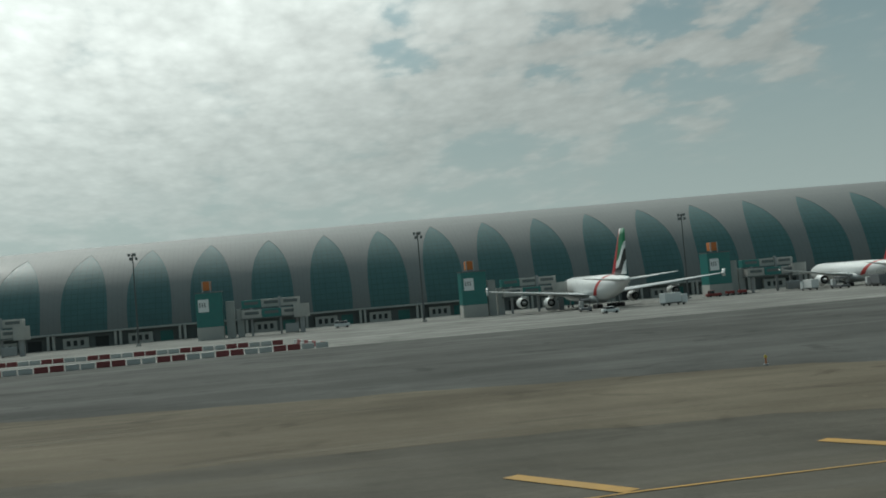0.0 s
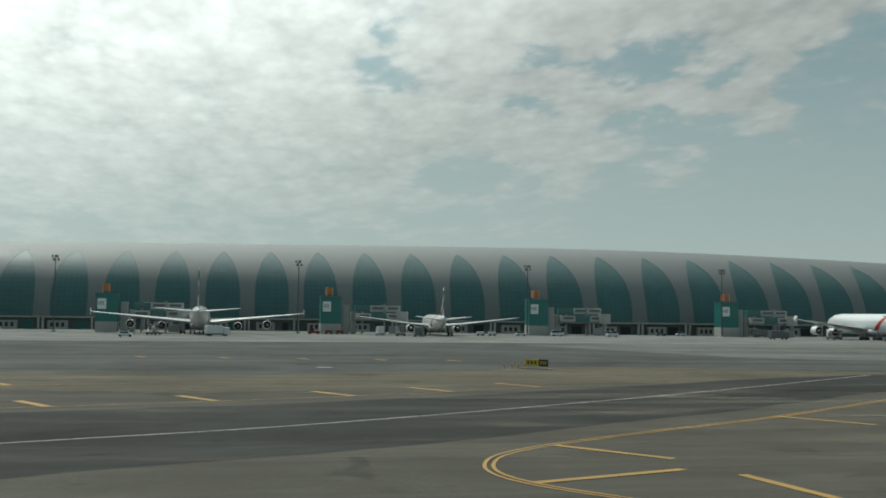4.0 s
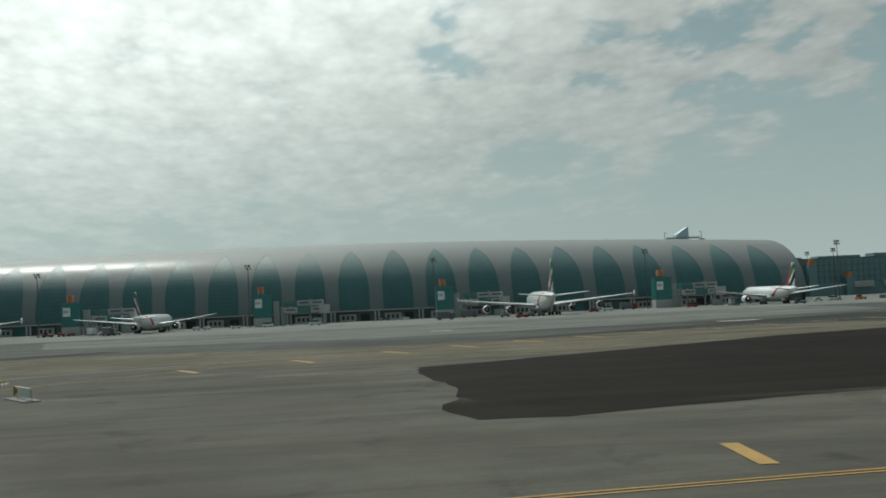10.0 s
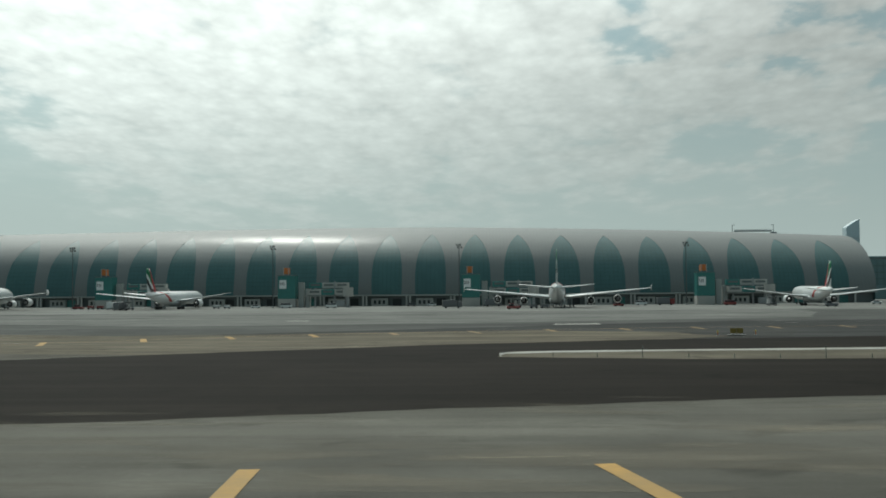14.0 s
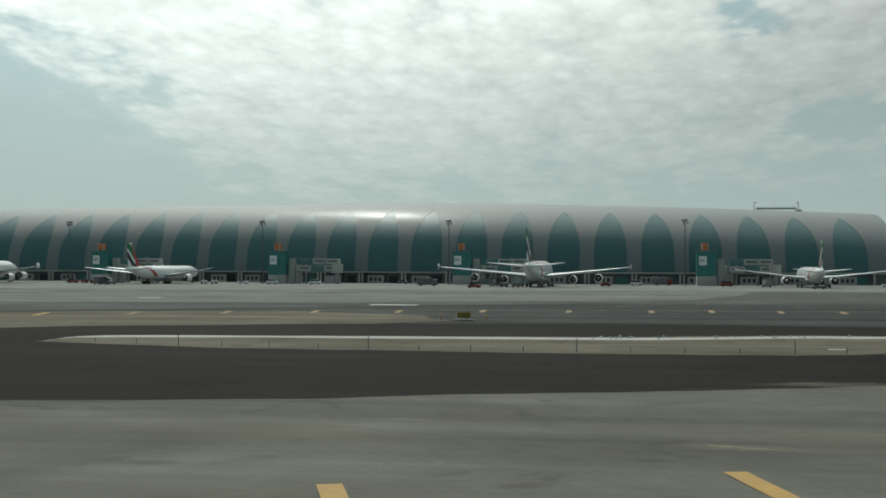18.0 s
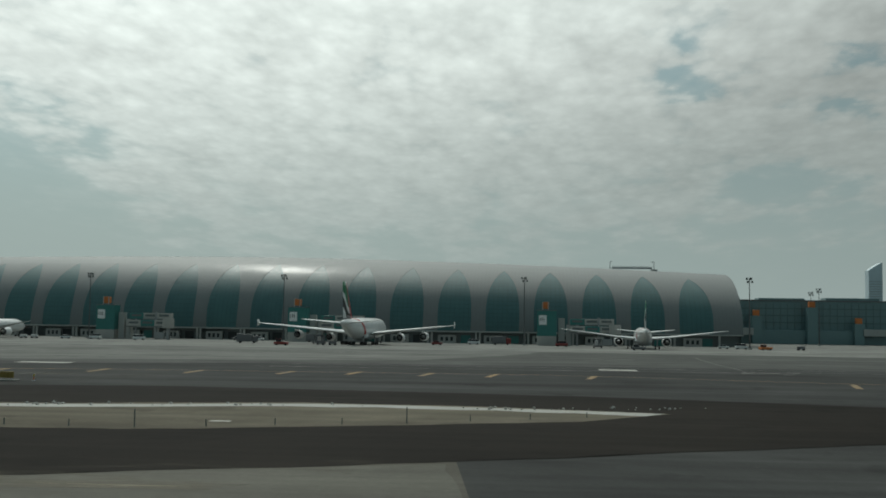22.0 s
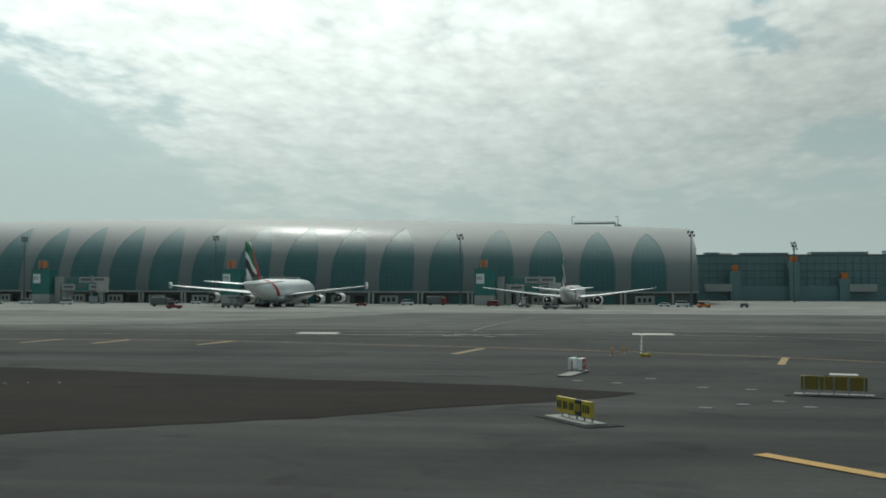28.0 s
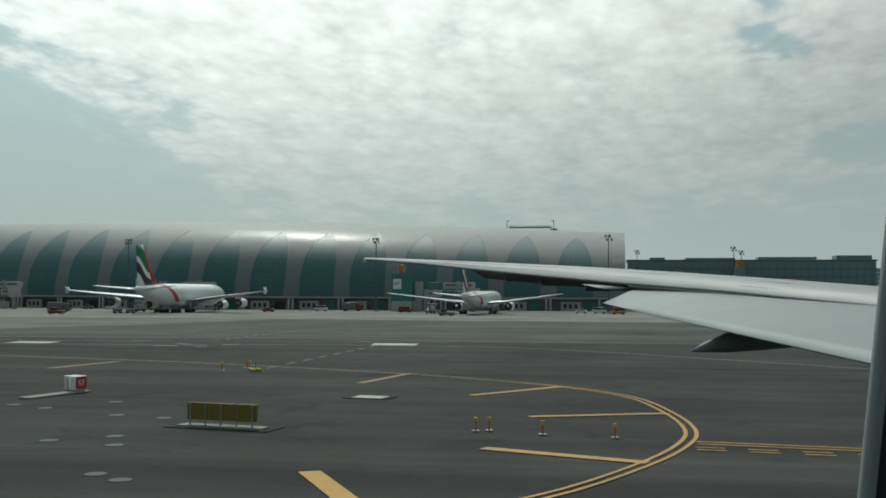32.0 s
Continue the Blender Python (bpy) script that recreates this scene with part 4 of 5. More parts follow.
# pale worn patches
for x, y, w, d in ((389.5, 203.5, 6.2, 4.0), (439, 208.5, 6.0, 4.6), (294, 196, 9, 4), (5.2, 179.4, 2.6, 3.4), (9.5, 179.6, 1.9, 2.6), (60, 196, 2, 1.5), (139.2, 129, 10, 2.2), (152.5, 66.5, 2.8, 1.5), (233, 228, 5, 3), (162, 102, 9, 3.2)):
    stripe([(x - w / 2, y), (x + w / 2, y + 0.3)], d, WHITE_LINE, 0.038, "pale_patch")
rng = random.Random(4)
FADED = material("faded_patch", (0.095, 0.096, 0.093), 0.85, grain=0.35, stain=0.7, scale=2.5, spread=(0.06, 0.061, 0.059))
# flush round covers in the asphalt
cover_disc = tagged(empty("inset_cover"), "flat round pale cover set into dark asphalt", "cover", "covers in the asphalt")
part("rim", tube(0.53, 0.52, 0.012, (0, 0, 0), "z", 20), TAR, cover_disc)
part("lid", tube(0.47, 0.45, 0.022, (0, 0, 0), "z", 20), FADED, cover_disc, "worn pale lid")
spots = ((447.1, 107.3), (448.7, 106.2), (444.2, 115.0), (442.8, 117.9), (440.3, 115.9), (437.8, 113.7), (438.8, 126.5), (442.1, 125.7), (432.7, 129.2), (429.7, 130.7), (435.4, 133.4))
cover_disc.matrix_world = pose(*spots[0], 0.004)
for x, y in spots[1:]:
    copy_thing(cover_disc, pose(x, y, 0.004))

# lime-white strip, stakes and rubble on the island of sand
LIME = material("lime_concrete", (0.36, 0.355, 0.33), 0.9, grain=0.25, stain=0.6, scale=0.8, spread=(0.25, 0.235, 0.19))
top_edge = smooth_line([(277.5, 100), (280, 107), (304, 110), (335, 112.6), (354, 118), (372, 117.6), (386.5, 115)], 5)
strip_in = []
for i, (x, y) in enumerate(top_edge[::-1]):
    strip_in.append((x, y - 2.9 - 1.1 * noise.noise((x * 0.3, 0, 0)) - (0.3 if i % 2 else 0)))
sheet("lime_strip", top_edge + strip_in[1:-1], LIME, 0.05, "ragged pale concrete strip along the sand", "strip")
island = tagged(empty("stake_row", 320, 95, 0), "row of short dark survey stakes in the sand", "stakes")
for i in range(22):
    x = 283 + i * 4.6
    y = np.interp(x, [277, 298, 324, 347, 366, 386], [99, 94, 93, 94, 101, 113]) + 0.6
    tall = 1.25 if i % 4 == 2 else 0.5
    under(part("stake", tube(0.05, 0.04, tall, (x, y, 0.0), "z", 6), TRIM, island))
rubble = []
for i in range(70):
    x = 330 + rng.random() * 62
    r = rng.uniform(0.06, 0.2)
    bm = bmesh.new()
    bmesh.ops.create_icosphere(bm, subdivisions=1, radius=r)
    for v in bm.verts:
        v.co *= rng.uniform(0.7, 1.2)
    y = np.interp(x, [330, 354, 372, 392, 410], [111.5, 117, 116.5, 122, 124]) + rng.uniform(-1.2, 1.2)
    bmesh.ops.translate(bm, vec=(x, y, r * 0.4), verts=bm.verts)
    rubble.append(bm)
me = bpy.data.meshes.new("rubble")
bm = join(*rubble)
bm.to_mesh(me)
bm.free()
me.materials.append(LIME)
tagged(new("rubble", me), "loose broken pale concrete along the sand's edge", "rubble", kind="stuff")

# ---- signs and lights beside the taxiway ----


def letters(text, size, mat, parent, m):
    """Writing as a flat mesh."""
    curve = bpy.data.curves.new("writing", "FONT")
    curve.body, curve.size, curve.extrude = text, size, 0.004
    curve.align_x, curve.align_y = "CENTER", "CENTER"
    tmp = new("writing_source", curve)
    me = bpy.data.meshes.new_from_object(tmp.evaluated_get(bpy.context.evaluated_depsgraph_get()))
    bpy.data.objects.remove(tmp)
    ob = part("writing", me, None, parent)
    me.materials.clear()
    me.materials.append(mat)
    ob.matrix_local = m
    return ob


PAD = material("stained_concrete_pad", (0.25, 0.245, 0.225), 0.9, grain=0.2, stain=0.5, scale=1.5, spread=(0.15, 0.145, 0.13))


def board(x, y, turn, length, height, panels, label, posts=5, pad=1.6, apron=0.0, stand=0.14):
    """A low guidance sign: panels side by side on posts over a concrete pad. Panels are (share, material)."""
    thing = tagged(empty("guidance_sign", x, y, level(y) + 0.02, turn), label, "sign", "signs beside the taxiway")
    part("pad", box(length + 0.8, pad, 0.12, (0, 0, 0), 0.03), PAD, thing)
    if apron:
        part("apron", box(length + 2.0, pad + apron, 0.03, (0, 0.2, 0), 0.01), LANE_TAR, thing, "dark asphalt patch round the pad")
    for i in range(posts):
        px = -length / 2 + 0.25 + i * (length - 0.5) / max(posts - 1, 1)
        part("post", tube(0.05, 0.05, height * 0.95, (px, stand, 0.1), "z", 8), POLE, thing)
    start = -length / 2
    for share, face in panels:
        w = share * length
        p = part("panel", box(w - 0.04, 0.2, height * 0.78, (start + w / 2, 0, 0.12 + height * 0.22), 0.03), face, thing)
        if face is not PALE_BACK and face is not BACK:
            for j in range(3):
                part("glyph_bar", box(w * 0.13, 0.02, height * 0.38, (start + w * (0.25 + 0.25 * j), -0.115, 0.12 + height * 0.42)), DARK if face is SIGN_YELLOW else SIGN_YELLOW, p)
        start += w
    return thing


BACK = material("weathered_sign_back", (0.21, 0.145, 0.022), 0.7, grain=0.2, stain=0.5, scale=2.0, spread=(0.14, 0.10, 0.03))
PALE_BACK = material("dusty_white_sign_back", (0.46, 0.45, 0.41), 0.7, grain=0.15, stain=0.4, scale=2.0)
BLACK_SIGN = material("black_sign", (0.02, 0.02, 0.02), 0.5)
board(430.1, 106.0, -58, 3.7, 1.1, ((0.18, SIGN_YELLOW), (0.18, SIGN_YELLOW), (0.18, SIGN_YELLOW), (0.19, BLACK_SIGN), (0.27, SIGN_YELLOW)), "yellow and black taxiway direction sign on a concrete pad", 5, 1.3, 1.0)
board(447.0, 122.0, -10, 4.3, 1.2, ((0.36, BACK), (0.34, BACK), (0.30, BACK)), "weathered yellow back of a taxiway sign on posts", 5, 1.0, 1.2, -0.13)
board(313.2, 144.5, -12, 1.9, 0.95, ((0.5, BACK), (0.5, BACK)), "small brownish sign back standing on the shoulder", 4, 1.2)
board(175, 75.4, -62, 6.0, 1.1, ((0.12, BLACK_SIGN), (0.16, SIGN_YELLOW), (0.14, PALE_BACK), (0.15, PALE_BACK), (0.14, PALE_BACK), (0.15, PALE_BACK), (0.14, PALE_BACK)), "long low taxiway sign with white backs and yellow panel", 6)
board(158.6, 32.9, -74, 0.9, 0.95, ((1.0, SIGN_YELLOW),), "small square yellow taxiway sign on a pad", 2, 1.0)
board(88.5, 193, -40, 3.4, 1.2, ((0.6, SIGN_YELLOW), (0.4, BLACK_SIGN)), "small yellow and black sign beside the turn", 4, 1.0)


def stop_sign(x, y, turn):
    thing = tagged(empty("mandatory_sign", x, y, level(y) + 0.02, turn), "red sign box with white letters and white back on a pad", "sign", "signs beside the taxiway")
    part("pad", box(1.15, 6.0, 0.1, (0, -1.7, 0), 0.03), PAD, thing)
    for x0, y0, front in ((-0.72, 0.75, False), (0.12, 0.45, True)):
        cab = part("cabinet", box(0.48, 1.15, 0.98, (x0, y0, 0.2), 0.05), WHITE, thing, "white sheet-metal cabinet")
        part("foot", box(0.4, 0.9, 0.12, (x0, y0, 0.09)), POLE, cab)
        if front:
            face = part("face", box(0.03, 1.08, 0.9, (x0 + 0.25, y0, 0.24), 0.01), RED, cab, "red face")
            letters("KF", 0.6, WHITE, face, pose(x0 + 0.272, y0, 0.69, 90, 0, 90))
        else:
            part("access_panel", box(0.1, 0.02, 0.7, (x0 + 0.1, y0 - 0.585, 0.25), 0.01), ORANGE, cab)
    return thing


stop_sign(429.6, 138.6, -14)


def edge_light():
    thing = tagged(empty("edge_light"), "small orange runway edge light on a thin stem", "edge light", "lights beside the taxiway")
    part("base", tube(0.22, 0.2, 0.06, (0, 0, 0), "z", 12), POLE, thing)
    part("stem", tube(0.06, 0.06, 0.5, (0, 0, 0.05), "z", 8), ORANGE, thing)
    part("lens", tube(0.12, 0.09, 0.2, (0, 0, 0.53), "z", 10), SIGN_YELLOW, thing)
    return thing


light = edge_light()
light.matrix_world = pose(460.7, 123, 0.03)
for x, y in ((461.4, 123.2), (464.3, 122.2), (468, 121.6), (432.6, 160.5), (433.8, 164), (434.2, 163.6), (84.6, 195.6), (85.6, 195.2), (86.4, 194.8), (87.2, 194.4), (-7.8, 218.9), (-32.8, 216), (310.2, 143.5), (167, 98), (168, 95.5), (316.2, 145.2), (-30, 195), (-26, 196)):
    copy_thing(light, pose(x, y, level(y) + 0.03))

frangible = tagged(empty("marker_pole", 436, 160, 0.02), "thin grey pole with yellow foot and cross base", "pole")
part("pole", tube(0.09, 0.07, 0.8, (0, 0, 0.1), "z", 8), POLE, frangible)
part("foot", box(1.1, 0.3, 0.3, (0, 0, 0), 0.05), SIGN_YELLOW, frangible)
part("cross_bar", box(0.3, 1.1, 0.28, (0, 0, 0), 0.05), SIGN_YELLOW, frangible)

hatch = tagged(empty("drain_cover", 451.3, 139.3, 0.02, -10), "pale concrete drain cover in dark surround", "cover")
part("surround", box(3.3, 2.2, 0.03, (0, 0, 0)), LANE_TAR, hatch)
part("slab", box(2.2, 1.6, 0.06, (0, 0, 0), 0.02), CONCRETE, hatch)
stripe([(351.2, 100), (352.8, 100.1)], 0.8, WHITE_LINE, 0.045, "pale_patch")

# plastic barriers round the works
rng = random.Random(9)
BARRIER_RED = material("sun_bleached_red_plastic", (0.20, 0.045, 0.045), 0.65, grain=0.15, stain=0.3, scale=2.0)
BARRIER_WHITE = material("dusty_white_plastic", (0.40, 0.41, 0.40), 0.65, grain=0.12, stain=0.4, scale=2.0, spread=(0.28, 0.27, 0.24))
barrier = tagged(empty("barrier"), "water-filled plastic road barrier", "barrier", "barriers round the works")
part("body", join(box(2.3, 0.6, 0.5, (0, 0, 0), 0.08), box(2.3, 0.32, 0.55, (0, 0, 0.45), 0.08)), BARRIER_RED, barrier)
part("cap", box(2.3, 0.36, 0.1, (0, 0, 0.95), 0.03), BARRIER_RED, barrier)
white_barrier = tagged(empty("barrier"), "white water-filled plastic road barrier", "barrier", "barriers round the works")
part("body", join(box(2.3, 0.6, 0.5, (0, 0, 0), 0.08), box(2.3, 0.32, 0.55, (0, 0, 0.45), 0.08)), BARRIER_WHITE, white_barrier)
first = [True, True]
spots = [(-150 + 2.55 * i, 333 + 0.09 * (2.55 * i - 35), 5) for i in range(36)] + [(-150 + 2.55 * i, 392 - 0.16 * (2.55 * i - 23), -9) for i in range(33)] + [(-60.5 - 0.3 * i, 341 + 2.5 * i, 97) for i in range(15)]
for i, (x, y, turn) in enumerate(spots):
    red = (i // 2) % 2 == 0
    src, j = (barrier, 0) if red else (white_barrier, 1)
    m = pose(x, y, level(y), 0, 0, turn)
    if first[j]:
        src.matrix_world = m
        first[j] = False
    else:
        copy_thing(src, m)

# ---- vehicles on the apron ----
CAR_GLASS = material("vehicle_glass", (0.02, 0.025, 0.03), 0.15)
VAN_WHITE = material("vehicle_white", (0.62, 0.63, 0.62), 0.4, grain=0.06, scale=2.0)
DULL_RED = material("faded_red_paint", (0.20, 0.03, 0.026), 0.6, grain=0.15, scale=2.0)
VAN_GREY = material("vehicle_grey", (0.12, 0.125, 0.13), 0.5, grain=0.1, scale=2.0)


def vehicle(kind, paint_mat, label, x, y, turn):
    thing = tagged(empty(kind, x, y, level(y) + 0.02, turn), label, kind.replace("_", " "), "vehicles on the apron")
    size = {"van": (5.2, 2.0, 2.2), "car": (4.5, 1.85, 1.5), "tug": (5.0, 2.6, 1.5), "truck": (8.5, 2.5, 3.6), "baggage_cart": (3.2, 1.7, 1.7)}[kind]
    l, w, h = size
    if kind == "truck":
        part("cab", box(2.1, w, 2.5, (l / 2 - 1.05, 0, 0.5), 0.15), paint_mat, thing)
        part("body", box(l - 2.5, w, h - 0.9, (-1.1, 0, 0.9), 0.08), VAN_WHITE if paint_mat is VAN_WHITE else VAN_GREY, thing)
        part("chassis", box(l, 1.6, 0.35, (0, 0, 0.55)), TRIM, thing)
        part("windscreen", box(0.1, w * 0.85, 0.9, (l / 2 + 0.01, 0, 1.7), 0.03), CAR_GLASS, thing)
    elif kind == "tug":
        part("body", box(l, w, 0.95, (0, 0, 0.35), 0.18), paint_mat, thing)
        part("cab", box(1.7, w * 0.8, 0.95, (-0.9, 0, 1.25), 0.12), CAR_GLASS, thing)
        part("roof", box(1.8, w * 0.84, 0.1, (-0.9, 0, 2.2), 0.03), paint_mat, thing)
    elif kind == "baggage_cart":
        part("deck", box(l, w, 0.2, (0, 0, 0.5), 0.04), POLE, thing)
        part("load", box(l * 0.9, w * 0.9, h - 0.75, (0, 0, 0.72), 0.1), paint_mat, thing)
        part("drawbar", box(1.2, 0.12, 0.1, (l / 2 + 0.5, 0, 0.45)), POLE, thing)
    else:
        part("body", box(l, w, h * 0.55, (0, 0, 0.32), 0.2), paint_mat, thing)
        part("cabin", box(l * (0.82 if kind == "van" else 0.55), w * 0.9, h * 0.42, (-l * 0.05, 0, 0.3 + h * 0.5), 0.16), CAR_GLASS, thing)
        part("roof", box(l * (0.8 if kind == "van" else 0.5), w * 0.86, 0.1, (-l * 0.05, 0, 0.28 + h * 0.9), 0.04), paint_mat, thing)
    for sx in (-0.32, 0.32):
        for sy in (-1, 1):
            part("wheel", tube(0.36, 0.36, 0.24, (sx * l, sy * w * 0.46 - 0.12, 0.36), "y", 14), RUBBER, thing)
    return thing


for kind, m, label, x, y, turn in (
        ("truck", VAN_GREY, "dark service truck standing on the apron", 262, 446, 8), ("car", VAN_WHITE, "white airport patrol car", 168, 489, 10),
        ("tug", DULL_RED, "dark red pushback tug standing alone", 287, 398, 5), ("baggage_cart", VAN_GREY, "low dark empty baggage dolly", 296, 424, 4), ("baggage_cart", VAN_GREY, "low dark empty baggage dolly", 300.5, 424.5, 4),
        ("tug", VAN_GREY, "dark pushback tug behind a parked airliner", 414, 418, -10), ("van", DULL_RED, "red crew van near a gate tower", 388, 480, 4),
        ("car", VAN_WHITE, "white car parked beside the gate", 456, 486, 0), ("van", VAN_WHITE, "white crew van beside the gate", 463, 484, 8), ("tug", ORANGE, "orange baggage tractor near the pier's end", 470, 470, 12), ("baggage_cart", VAN_GREY, "dark baggage cart near the pier's end", 486, 478, 6),
        ("van", VAN_WHITE, "white van driving along the terminal", 183, 486, 3), ("car", VAN_WHITE, "white car near the big airliner's tail", 16, 404, 5), ("van", VAN_WHITE, "white van under the terminal's edge", -45, 515, 0),
        ("truck", VAN_WHITE, "white high-loader truck beside the airliner", 106, 470, 88), ("truck", VAN_GREY, "grey catering truck beside the airliner", 117, 448, 84), ("tug", DULL_RED, "red tractor with empty dollies", 82, 492, 0), ("baggage_cart", DULL_RED, "red flat baggage dolly", 88, 492, 0), ("baggage_cart", DULL_RED, "red flat baggage dolly", 92.5, 492, 0),
        ("truck", VAN_WHITE, "white supply truck under the airliner's tail", 44, 432, 20), ("car", DULL_RED, "red service car under the wing", 336, 470, 10), ("van", VAN_WHITE, "white van beside the bridge", 350, 496, 0), ("truck", DULL_RED, "red fire-service truck by the terminal", 362, 500, 0),
        ("van", VAN_WHITE, "white van near the stand", 205, 480, 10), ("car", VAN_GREY, "grey car by the terminal wall", 240, 512, 0), ("car", VAN_WHITE, "white car by the terminal wall", 250, 513, 0), ("truck", VAN_GREY, "grey service truck near the tower", 280, 494, 6),
        ("baggage_cart", VAN_WHITE, "white covered baggage cart", 155, 486, 5), ("baggage_cart", VAN_WHITE, "white covered baggage cart", 150, 486, 5)):
    vehicle(kind, m, label, x, y, turn)

def cargo_loader(x, y, turn, label):
    """A raised platform on crossed arms over a wheeled bed, with a driver's stand."""
    thing = tagged(empty("cargo_loader", x, y, level(y) + 0.02, turn), label, "cargo loader", "vehicles on the apron")
    part("bed", box(8.0, 3.2, 0.7, (0, 0, 0.45), 0.08), VAN_GREY, thing)
    part("platform", box(5.2, 3.2, 0.45, (-1.2, 0, 3.3), 0.06), VAN_GREY, thing)
    for side in (-1.3, 1.3):
        for slant in (-34, 34):
            part("scissor_arm", box(4.4, 0.18, 0.25), POLE, thing).matrix_local = pose(-1.2, side, 2.1, 0, slant, 0)
        part("guard_rail", box(5.2, 0.08, 0.08, (-1.2, side * 1.18, 4.8)), POLE, thing)
        for px in (-3.6, -1.2, 1.2):
            part("rail_post", box(0.08, 0.08, 1.1, (px, side * 1.18, 3.74)), POLE, thing)
    part("driver_stand", box(1.5, 1.2, 1.9, (3.0, 0.9, 1.15), 0.1), VAN_WHITE, thing)
    for sx in (-2.8, 2.8):
        for sy in (-1, 1):
            part("wheel", tube(0.45, 0.45, 0.35, (sx, sy * 1.45 - 0.17, 0.45), "y", 14), RUBBER, thing)
    return thing


for x, y, turn in ((113, 463, 86), (118.5, 452, 80), (402, 462, 84), (22, 446, 78), (290, 452, 84)):
    cargo_loader(x, y, turn, "dark grey cargo loader with raised platform beside an airliner")

# ---- low concourse beside the terminal, and the far town ----
TEAL_BAR = material("teal_glazing_bar", (0.10, 0.165, 0.165), 0.5, grain=0.1, scale=1.0)
low = tagged(empty("glass_concourse", 545, 660, -2), "long low teal glass concourse with flat roof", "building")
under(part("body", box(128, 30, 24.5, (540, 672, -2.0), 0.3), TEAL_FAR, low))
under(part("plinth", box(128, 6, 8, (540, 655, -2.0), 0.2), TEAL_FAR, low))
for i in range(32):
    under(part("mullion", box(0.35, 0.3, 15, (478 + i * 4, 656.8, 6.2)), TEAL_BAR, low))
for z in (10, 14, 18):
    under(part("floor_band", box(128, 0.35, 0.6, (540, 656.75, z)), TEAL_BAR, low))
under(part("parapet", box(129, 31, 0.8, (540, 672, 22.5), 0.1), TRIM, low))
for x, w, h in ((492, 8, 1.4), (520, 26, 1.2), (560, 30, 1.6), (594, 18, 2.4)):
    under(part("roof_plant", box(w, 12, h, (x, 668, 23.2), 0.1), TEAL_FAR, low))
for x, z in ((503, 14), (534, 19), (560, 10)):
    under(part("lift_head", box(3.4, 3, 3.2, (x, 651, z), 0.2), ORANGE, low))
    under(part("shaft", box(5.5, 5, z + 2, (x, 651.2, -2), 0.1), TEAL_FAR, low))
for x in (470, 545, 568):
    under(part("bridge_box", box(14, 5, 4, (x + 24, 650, 3), 0.2), WALL, low))

TOWER_GLASS = material("pale_blue_tower_glass", (0.55, 0.66, 0.69), 0.4, grain=0.15, stain=0.3, scale=0.03)
HAZY = material("hazy_concrete", (0.32, 0.34, 0.33), 0.9, grain=0.1, scale=0.05)
tall = tagged(empty("sail_tower", 1290, 3000, -2), "tall pale blue tower with a curved slanting top", "tower")
rings = []
for y in (-16, 16):
    pts = [(-18, y, 0), (18, y, 0), (18, y, 186)]
    pts += [(18 - 36 * t, y, 186 - 22 * t ** 1.15) for t in (0.2, 0.4, 0.6, 0.8, 1.0)]
    rings.append(pts)
k = len(rings[0])
me = mesh("shaft", rings[0] + rings[1], [tuple(range(k))] + [tuple(range(2 * k - 1, k - 1, -1))] + [((i + 1) % k, i, k + i, k + (i + 1) % k) for i in range(k)], TOWER_GLASS)
part("shaft", me, None, tall)
for i in range(20):
    part("floor_band", box(36.4, 0.6, 1.2, (0, -16.2, 8 + i * 6.6)), HAZY, tall)
rng = random.Random(21)
for i in range(26):
    x, y = rng.uniform(620, 1500), rng.uniform(1000, 1500)
    x = x * y / 1250
    w, h = rng.uniform(18, 46), rng.uniform(9, 34)
    house = tagged(empty("apartment_block", x, y, -2), "pale hazy flat-roofed building in the distance", "building", "far town")
    part("wall", box(w, 20, h, (0, 0, 0), 0.3), HAZY, house)
    part("roof", box(w * 0.4, 8, 2.5, (0, 0, h), 0.2), HAZY, house)
    for f in range(int(h / 3.6)):
        part("window_band", box(w * 0.86, 0.3, 1.4, (0, -10.1, 1.6 + f * 3.6)), TOWER_GLASS, house)

# ---- the airliner that the view is from, at the end of its roll ----
own = tagged(empty("taxiing_airliner", 467.88, 65.81, 0, 28.0), "taxiing airliner with pale grey swept wing and lowered flaps", "airliner")
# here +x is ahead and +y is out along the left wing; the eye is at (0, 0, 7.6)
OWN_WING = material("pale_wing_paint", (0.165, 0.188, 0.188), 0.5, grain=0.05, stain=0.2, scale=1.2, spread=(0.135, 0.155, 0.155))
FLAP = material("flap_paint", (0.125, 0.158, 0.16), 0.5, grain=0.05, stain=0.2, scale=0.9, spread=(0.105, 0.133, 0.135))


def own_ring(l, trail, chord, z_trail, z_near, z_crest, thick):
    return [(trail, l, z_trail), (trail + 0.15 * chord, l, z_near), (trail + 0.5 * chord, l, z_crest), (trail + 0.8 * chord, l, z_crest - 0.25 * thick),
            (trail + 0.97 * chord, l, z_crest - 0.5 * thick), (trail + chord, l, z_crest - 0.65 * thick), (trail + 0.93 * chord, l, z_crest - 0.85 * thick),
            (trail + 0.5 * chord, l, z_crest - thick), (trail + 0.15 * chord, l, z_trail - 0.3 * thick - 0.03), (trail, l, z_trail - 0.03)]


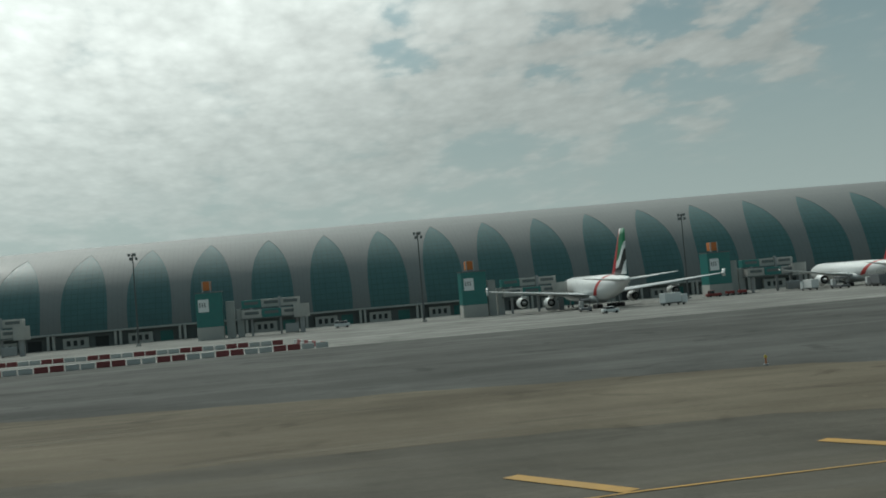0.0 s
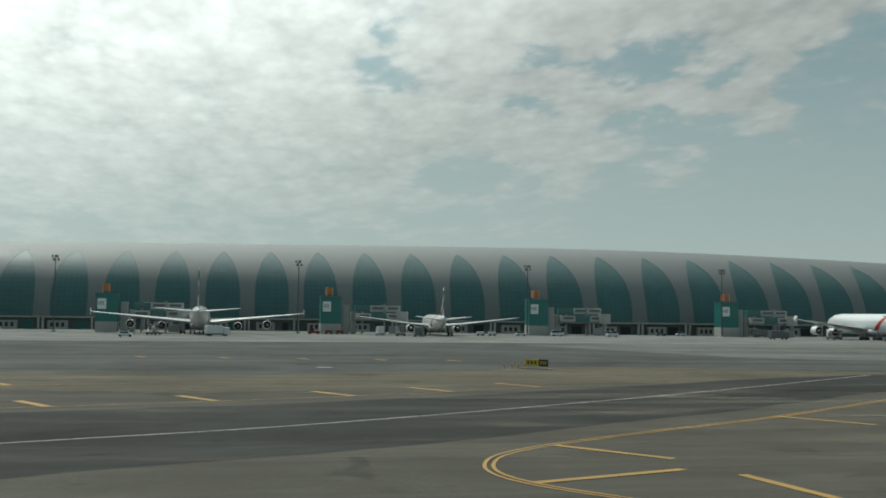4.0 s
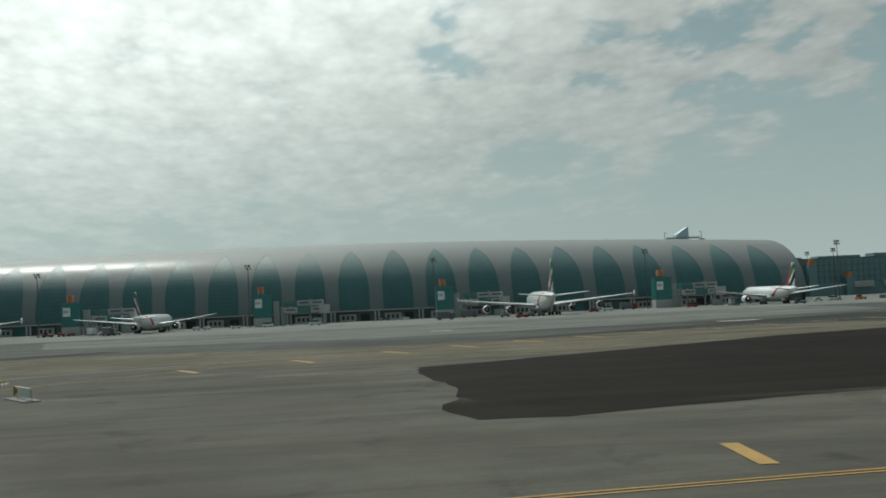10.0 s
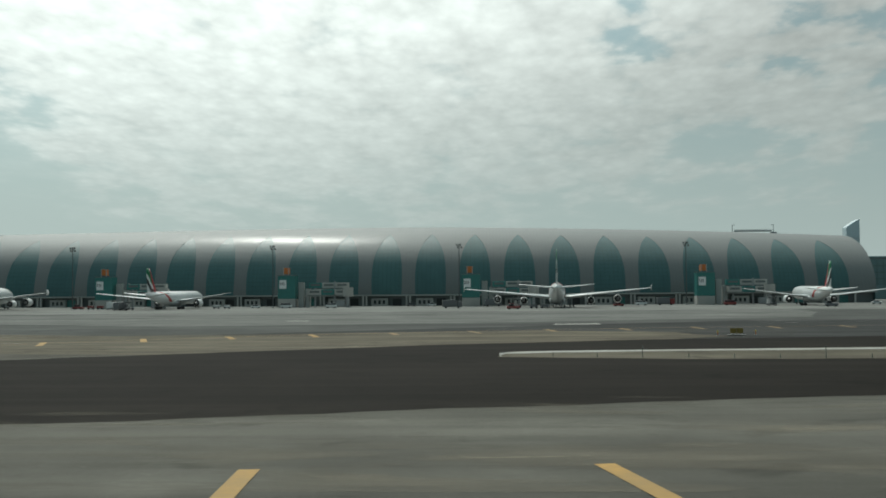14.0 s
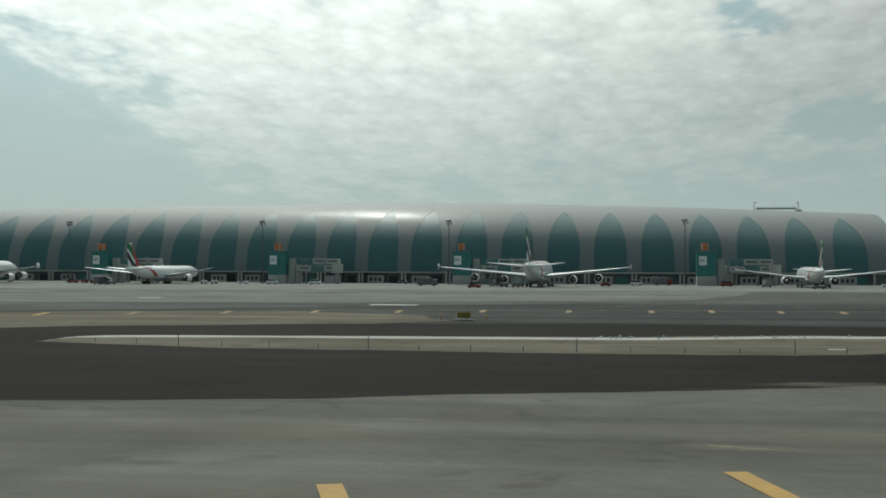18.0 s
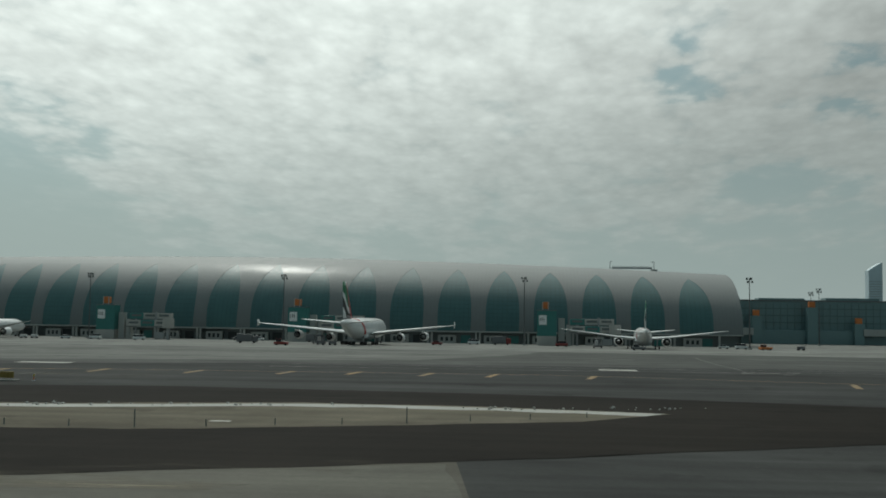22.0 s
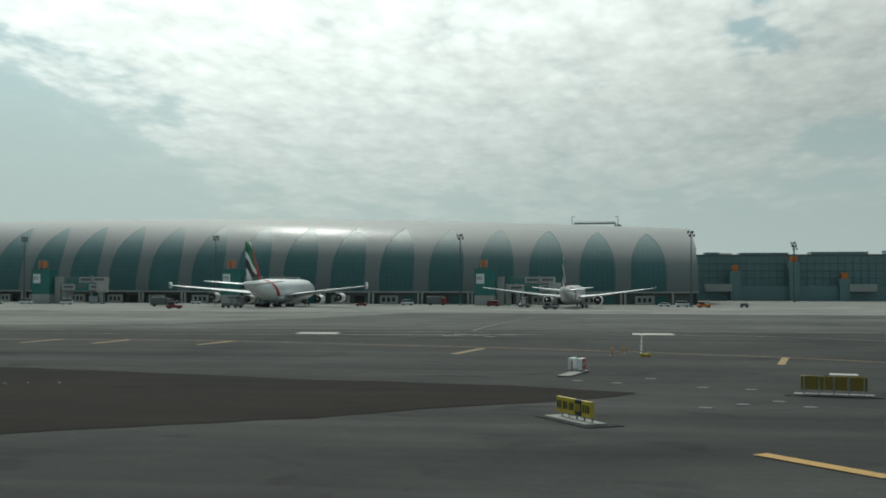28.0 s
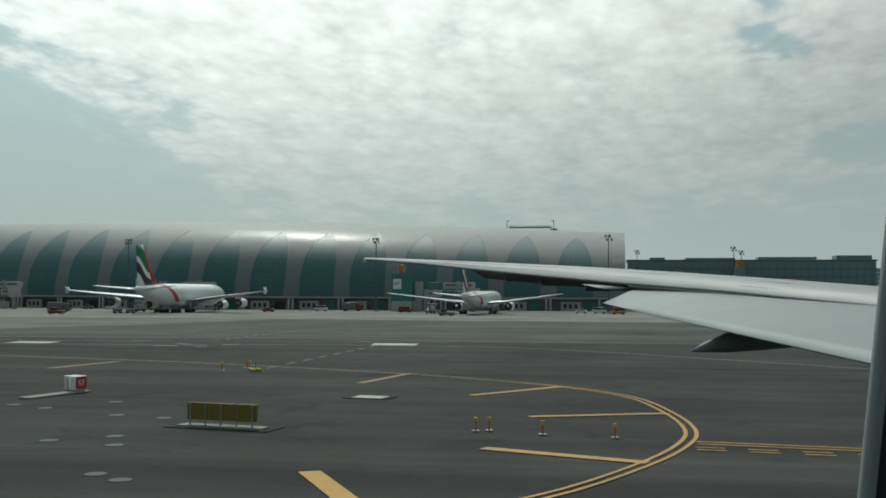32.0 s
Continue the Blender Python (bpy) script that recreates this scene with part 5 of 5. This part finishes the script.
stations = [(0.3, 6.1, 12.0, 7.2, 7.26, 7.24, 1.1), (4, 6.27, 10, 7.33, 7.42, 7.40, 0.85), (7.5, 6.4, 8.4, 7.48, 7.55, 7.39, 0.6), (10, 6.58, 7.5, 7.597, 7.69, 7.54, 0.5), (12.7, 6.75, 6.6, 7.70, 7.828, 7.70, 0.42), (16, 6.98, 5.6, 7.84, 7.97, 7.885, 0.34),
            (19.2, 7.2, 4.6, 7.985, 8.09, 8.04, 0.26), (23, 7.42, 3.6, 8.17, 8.23, 8.195, 0.18), (26.5, 7.65, 2.6, 8.312, 8.352, 8.332, 0.12), (29.0, 7.85, 1.6, 8.41, 8.44, 8.428, 0.07), (29.9, 8.0, 0.5, 8.441, 8.466, 8.46, 0.04)]
part("wing", loft([own_ring(*s) for s in stations], OWN_WING, "wing"), None, own, "pale grey upper wing skin")


def along(l, column):
    return float(np.interp(l, [s[0] for s in stations], [s[column] for s in stations]))


def flap_ring(l, trail, z_trail):
    """A lowered flap's section: round nose under the wing's edge, thin tail behind and below it."""
    nose = Vector((along(l, 1) + 0.12, l, along(l, 3) - 0.10))
    d = Vector((trail, l, z_trail)) - nose
    up = Vector((-d.z, 0, d.x)).normalized()
    if up.z < 0:
        up = -up
    long = d.length
    return [tuple(nose + d * p + up * q * long) for p, q in ((0, 0), (0.01, 0.03), (0.05, 0.058), (0.14, 0.075), (0.3, 0.07), (0.6, 0.036), (0.85, 0.012), (1, 0.0), (1, -0.006), (0.6, -0.03), (0.2, -0.06), (0.04, -0.04))]


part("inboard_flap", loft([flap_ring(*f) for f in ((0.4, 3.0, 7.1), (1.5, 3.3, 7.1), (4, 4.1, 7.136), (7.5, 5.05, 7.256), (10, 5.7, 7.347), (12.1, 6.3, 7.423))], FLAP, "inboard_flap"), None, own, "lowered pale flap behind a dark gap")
part("outboard_flap", loft([flap_ring(12.3, 6.42, 7.6), flap_ring(13.3, 6.6, 7.66)], OWN_WING, "outboard_flap"), None, own)
# Shade under the trailing edge built as a dark strip; seams share its colour
SHADE_AND_SEAM = material("wing_shade_and_seam", (0.035, 0.04, 0.038), 0.7, grain=0.3, scale=4.0)
part("flap_cove", loft([[(along(l, 1) + dx, l, along(l, 3) - 0.032 - dz * h) for dx, dz in ((0.04, 0), (1.0, 0.1), (1.0, 1.0), (0.35, 1.0))] for l, h in ((12.9, 0.10), (14.5, 0.12), (17, 0.15), (19.3, 0.17))], SHADE_AND_SEAM, "flap_cove"), None, own, "dark strip standing in for shade under the wing")
for l in (14.2, 16.1, 17.9):
    part("hinge_bracket", box(0.5, 0.06, 0.1, (along(l, 1) + 0.5, l, along(l, 3) - 0.2), 0.01), OWN_WING, own)
# Solid near-black strip fills the flap slot, in place of its shade
part("flap_gap", loft([[(along(l, 1) + dx, l, along(l, 3) - 0.031 - dz) for dx, dz in ((-0.01, 0), (0.3, 0), (0.3, 0.08), (-0.01, 0.035))] for l in (0.4, 4, 7.5, 10, 12.2)], DARK, "flap_gap"), None, own)
for back in (0.05, 0.11):
    part("panel_seam", loft([[(along(l, 1) + back * along(l, 2) + dx, l, along(l, 3) + (along(l, 4) - along(l, 3)) * back / 0.15 + dz) for dx, dz in ((0, 0.003), (0.03, 0.004), (0.03, -0.01), (0, -0.01))] for l in (4, 7.5, 10, 12.7, 16, 19.2, 23)], SHADE_AND_SEAM, "panel_seam"), None, own)
canoe = [[(x, 8.0 + r * 0.8 * math.sin(2 * math.pi * j / 12), z + r * math.cos(2 * math.pi * j / 12)) for j in range(12)] for x, z, r in ((5.0, 7.07, 0.005), (5.12, 7.10, 0.04), (5.35, 7.14, 0.085), (5.75, 7.17, 0.10), (6.3, 7.2, 0.09), (7.2, 7.24, 0.03))]
part("flap_track_fairing", loft(canoe, OWN_WING, "flap_track_fairing"), None, own, "pointed fairing under the flap")
part("wingtip_light", tube(0.07, 0.05, 0.25, (7.95, 29.85, 8.4), "x", 8), WHITE, own)
tube_rings = [[(x, -2.75 + r * math.sin(2 * math.pi * j / 32), 6.6 + dz + r * math.cos(2 * math.pi * j / 32)) for j in range(32)] for x, r, dz in ((0.6, 3.1, 0), (30, 3.1, 0), (35, 2.6, -0.3), (39, 1.4, -0.7), (41, 0.3, -0.9))]
part("fuselage", loft(tube_rings, WHITE, "fuselage", False), None, own)
for gx, gy in ((6.5, 2.4), (6.5, -8.0), (34, -2.75)):
    leg = part("gear_leg", tube(0.2, 0.2, 4.4, (gx, gy, 0.6)), POLE, own)
    for dx in (-0.8, 0.8):
        part("wheel", tube(0.65, 0.65, 0.45, (gx + dx, gy - 0.22, 0.65), "y", 16), RUBBER, leg)
# the cabin window's forward edge
frame_rings = [[(0.2298 + 0.14 * u + dx, 0.262 + dy, 7.6 + u) for dx, dy in ((0, 0), (0.001, -0.001), (0.004, -0.001), (0.005, 0.0), (0.005, 0.002), (0, 0.002))] for u in (-0.3, -0.15, 0, 0.15, 0.3)]
TRIM_PLASTIC = material("cabin_plastic", (0.26, 0.27, 0.265), 0.5, grain=0.03, scale=20.0)
part("window_surround", loft(frame_rings, TRIM_PLASTIC, "window_surround"), None, own, "beige plastic cabin window surround")
part("window_seal", loft([[(0.2348 + 0.14 * u + dx, 0.262 + dy, 7.6 + u) for dx, dy in ((0, 0), (0.4, 0), (0.4, 0.004), (0, 0.004))] for u in (-0.3, -0.15, 0, 0.15, 0.3)], RUBBER, "window_seal"), None, own)
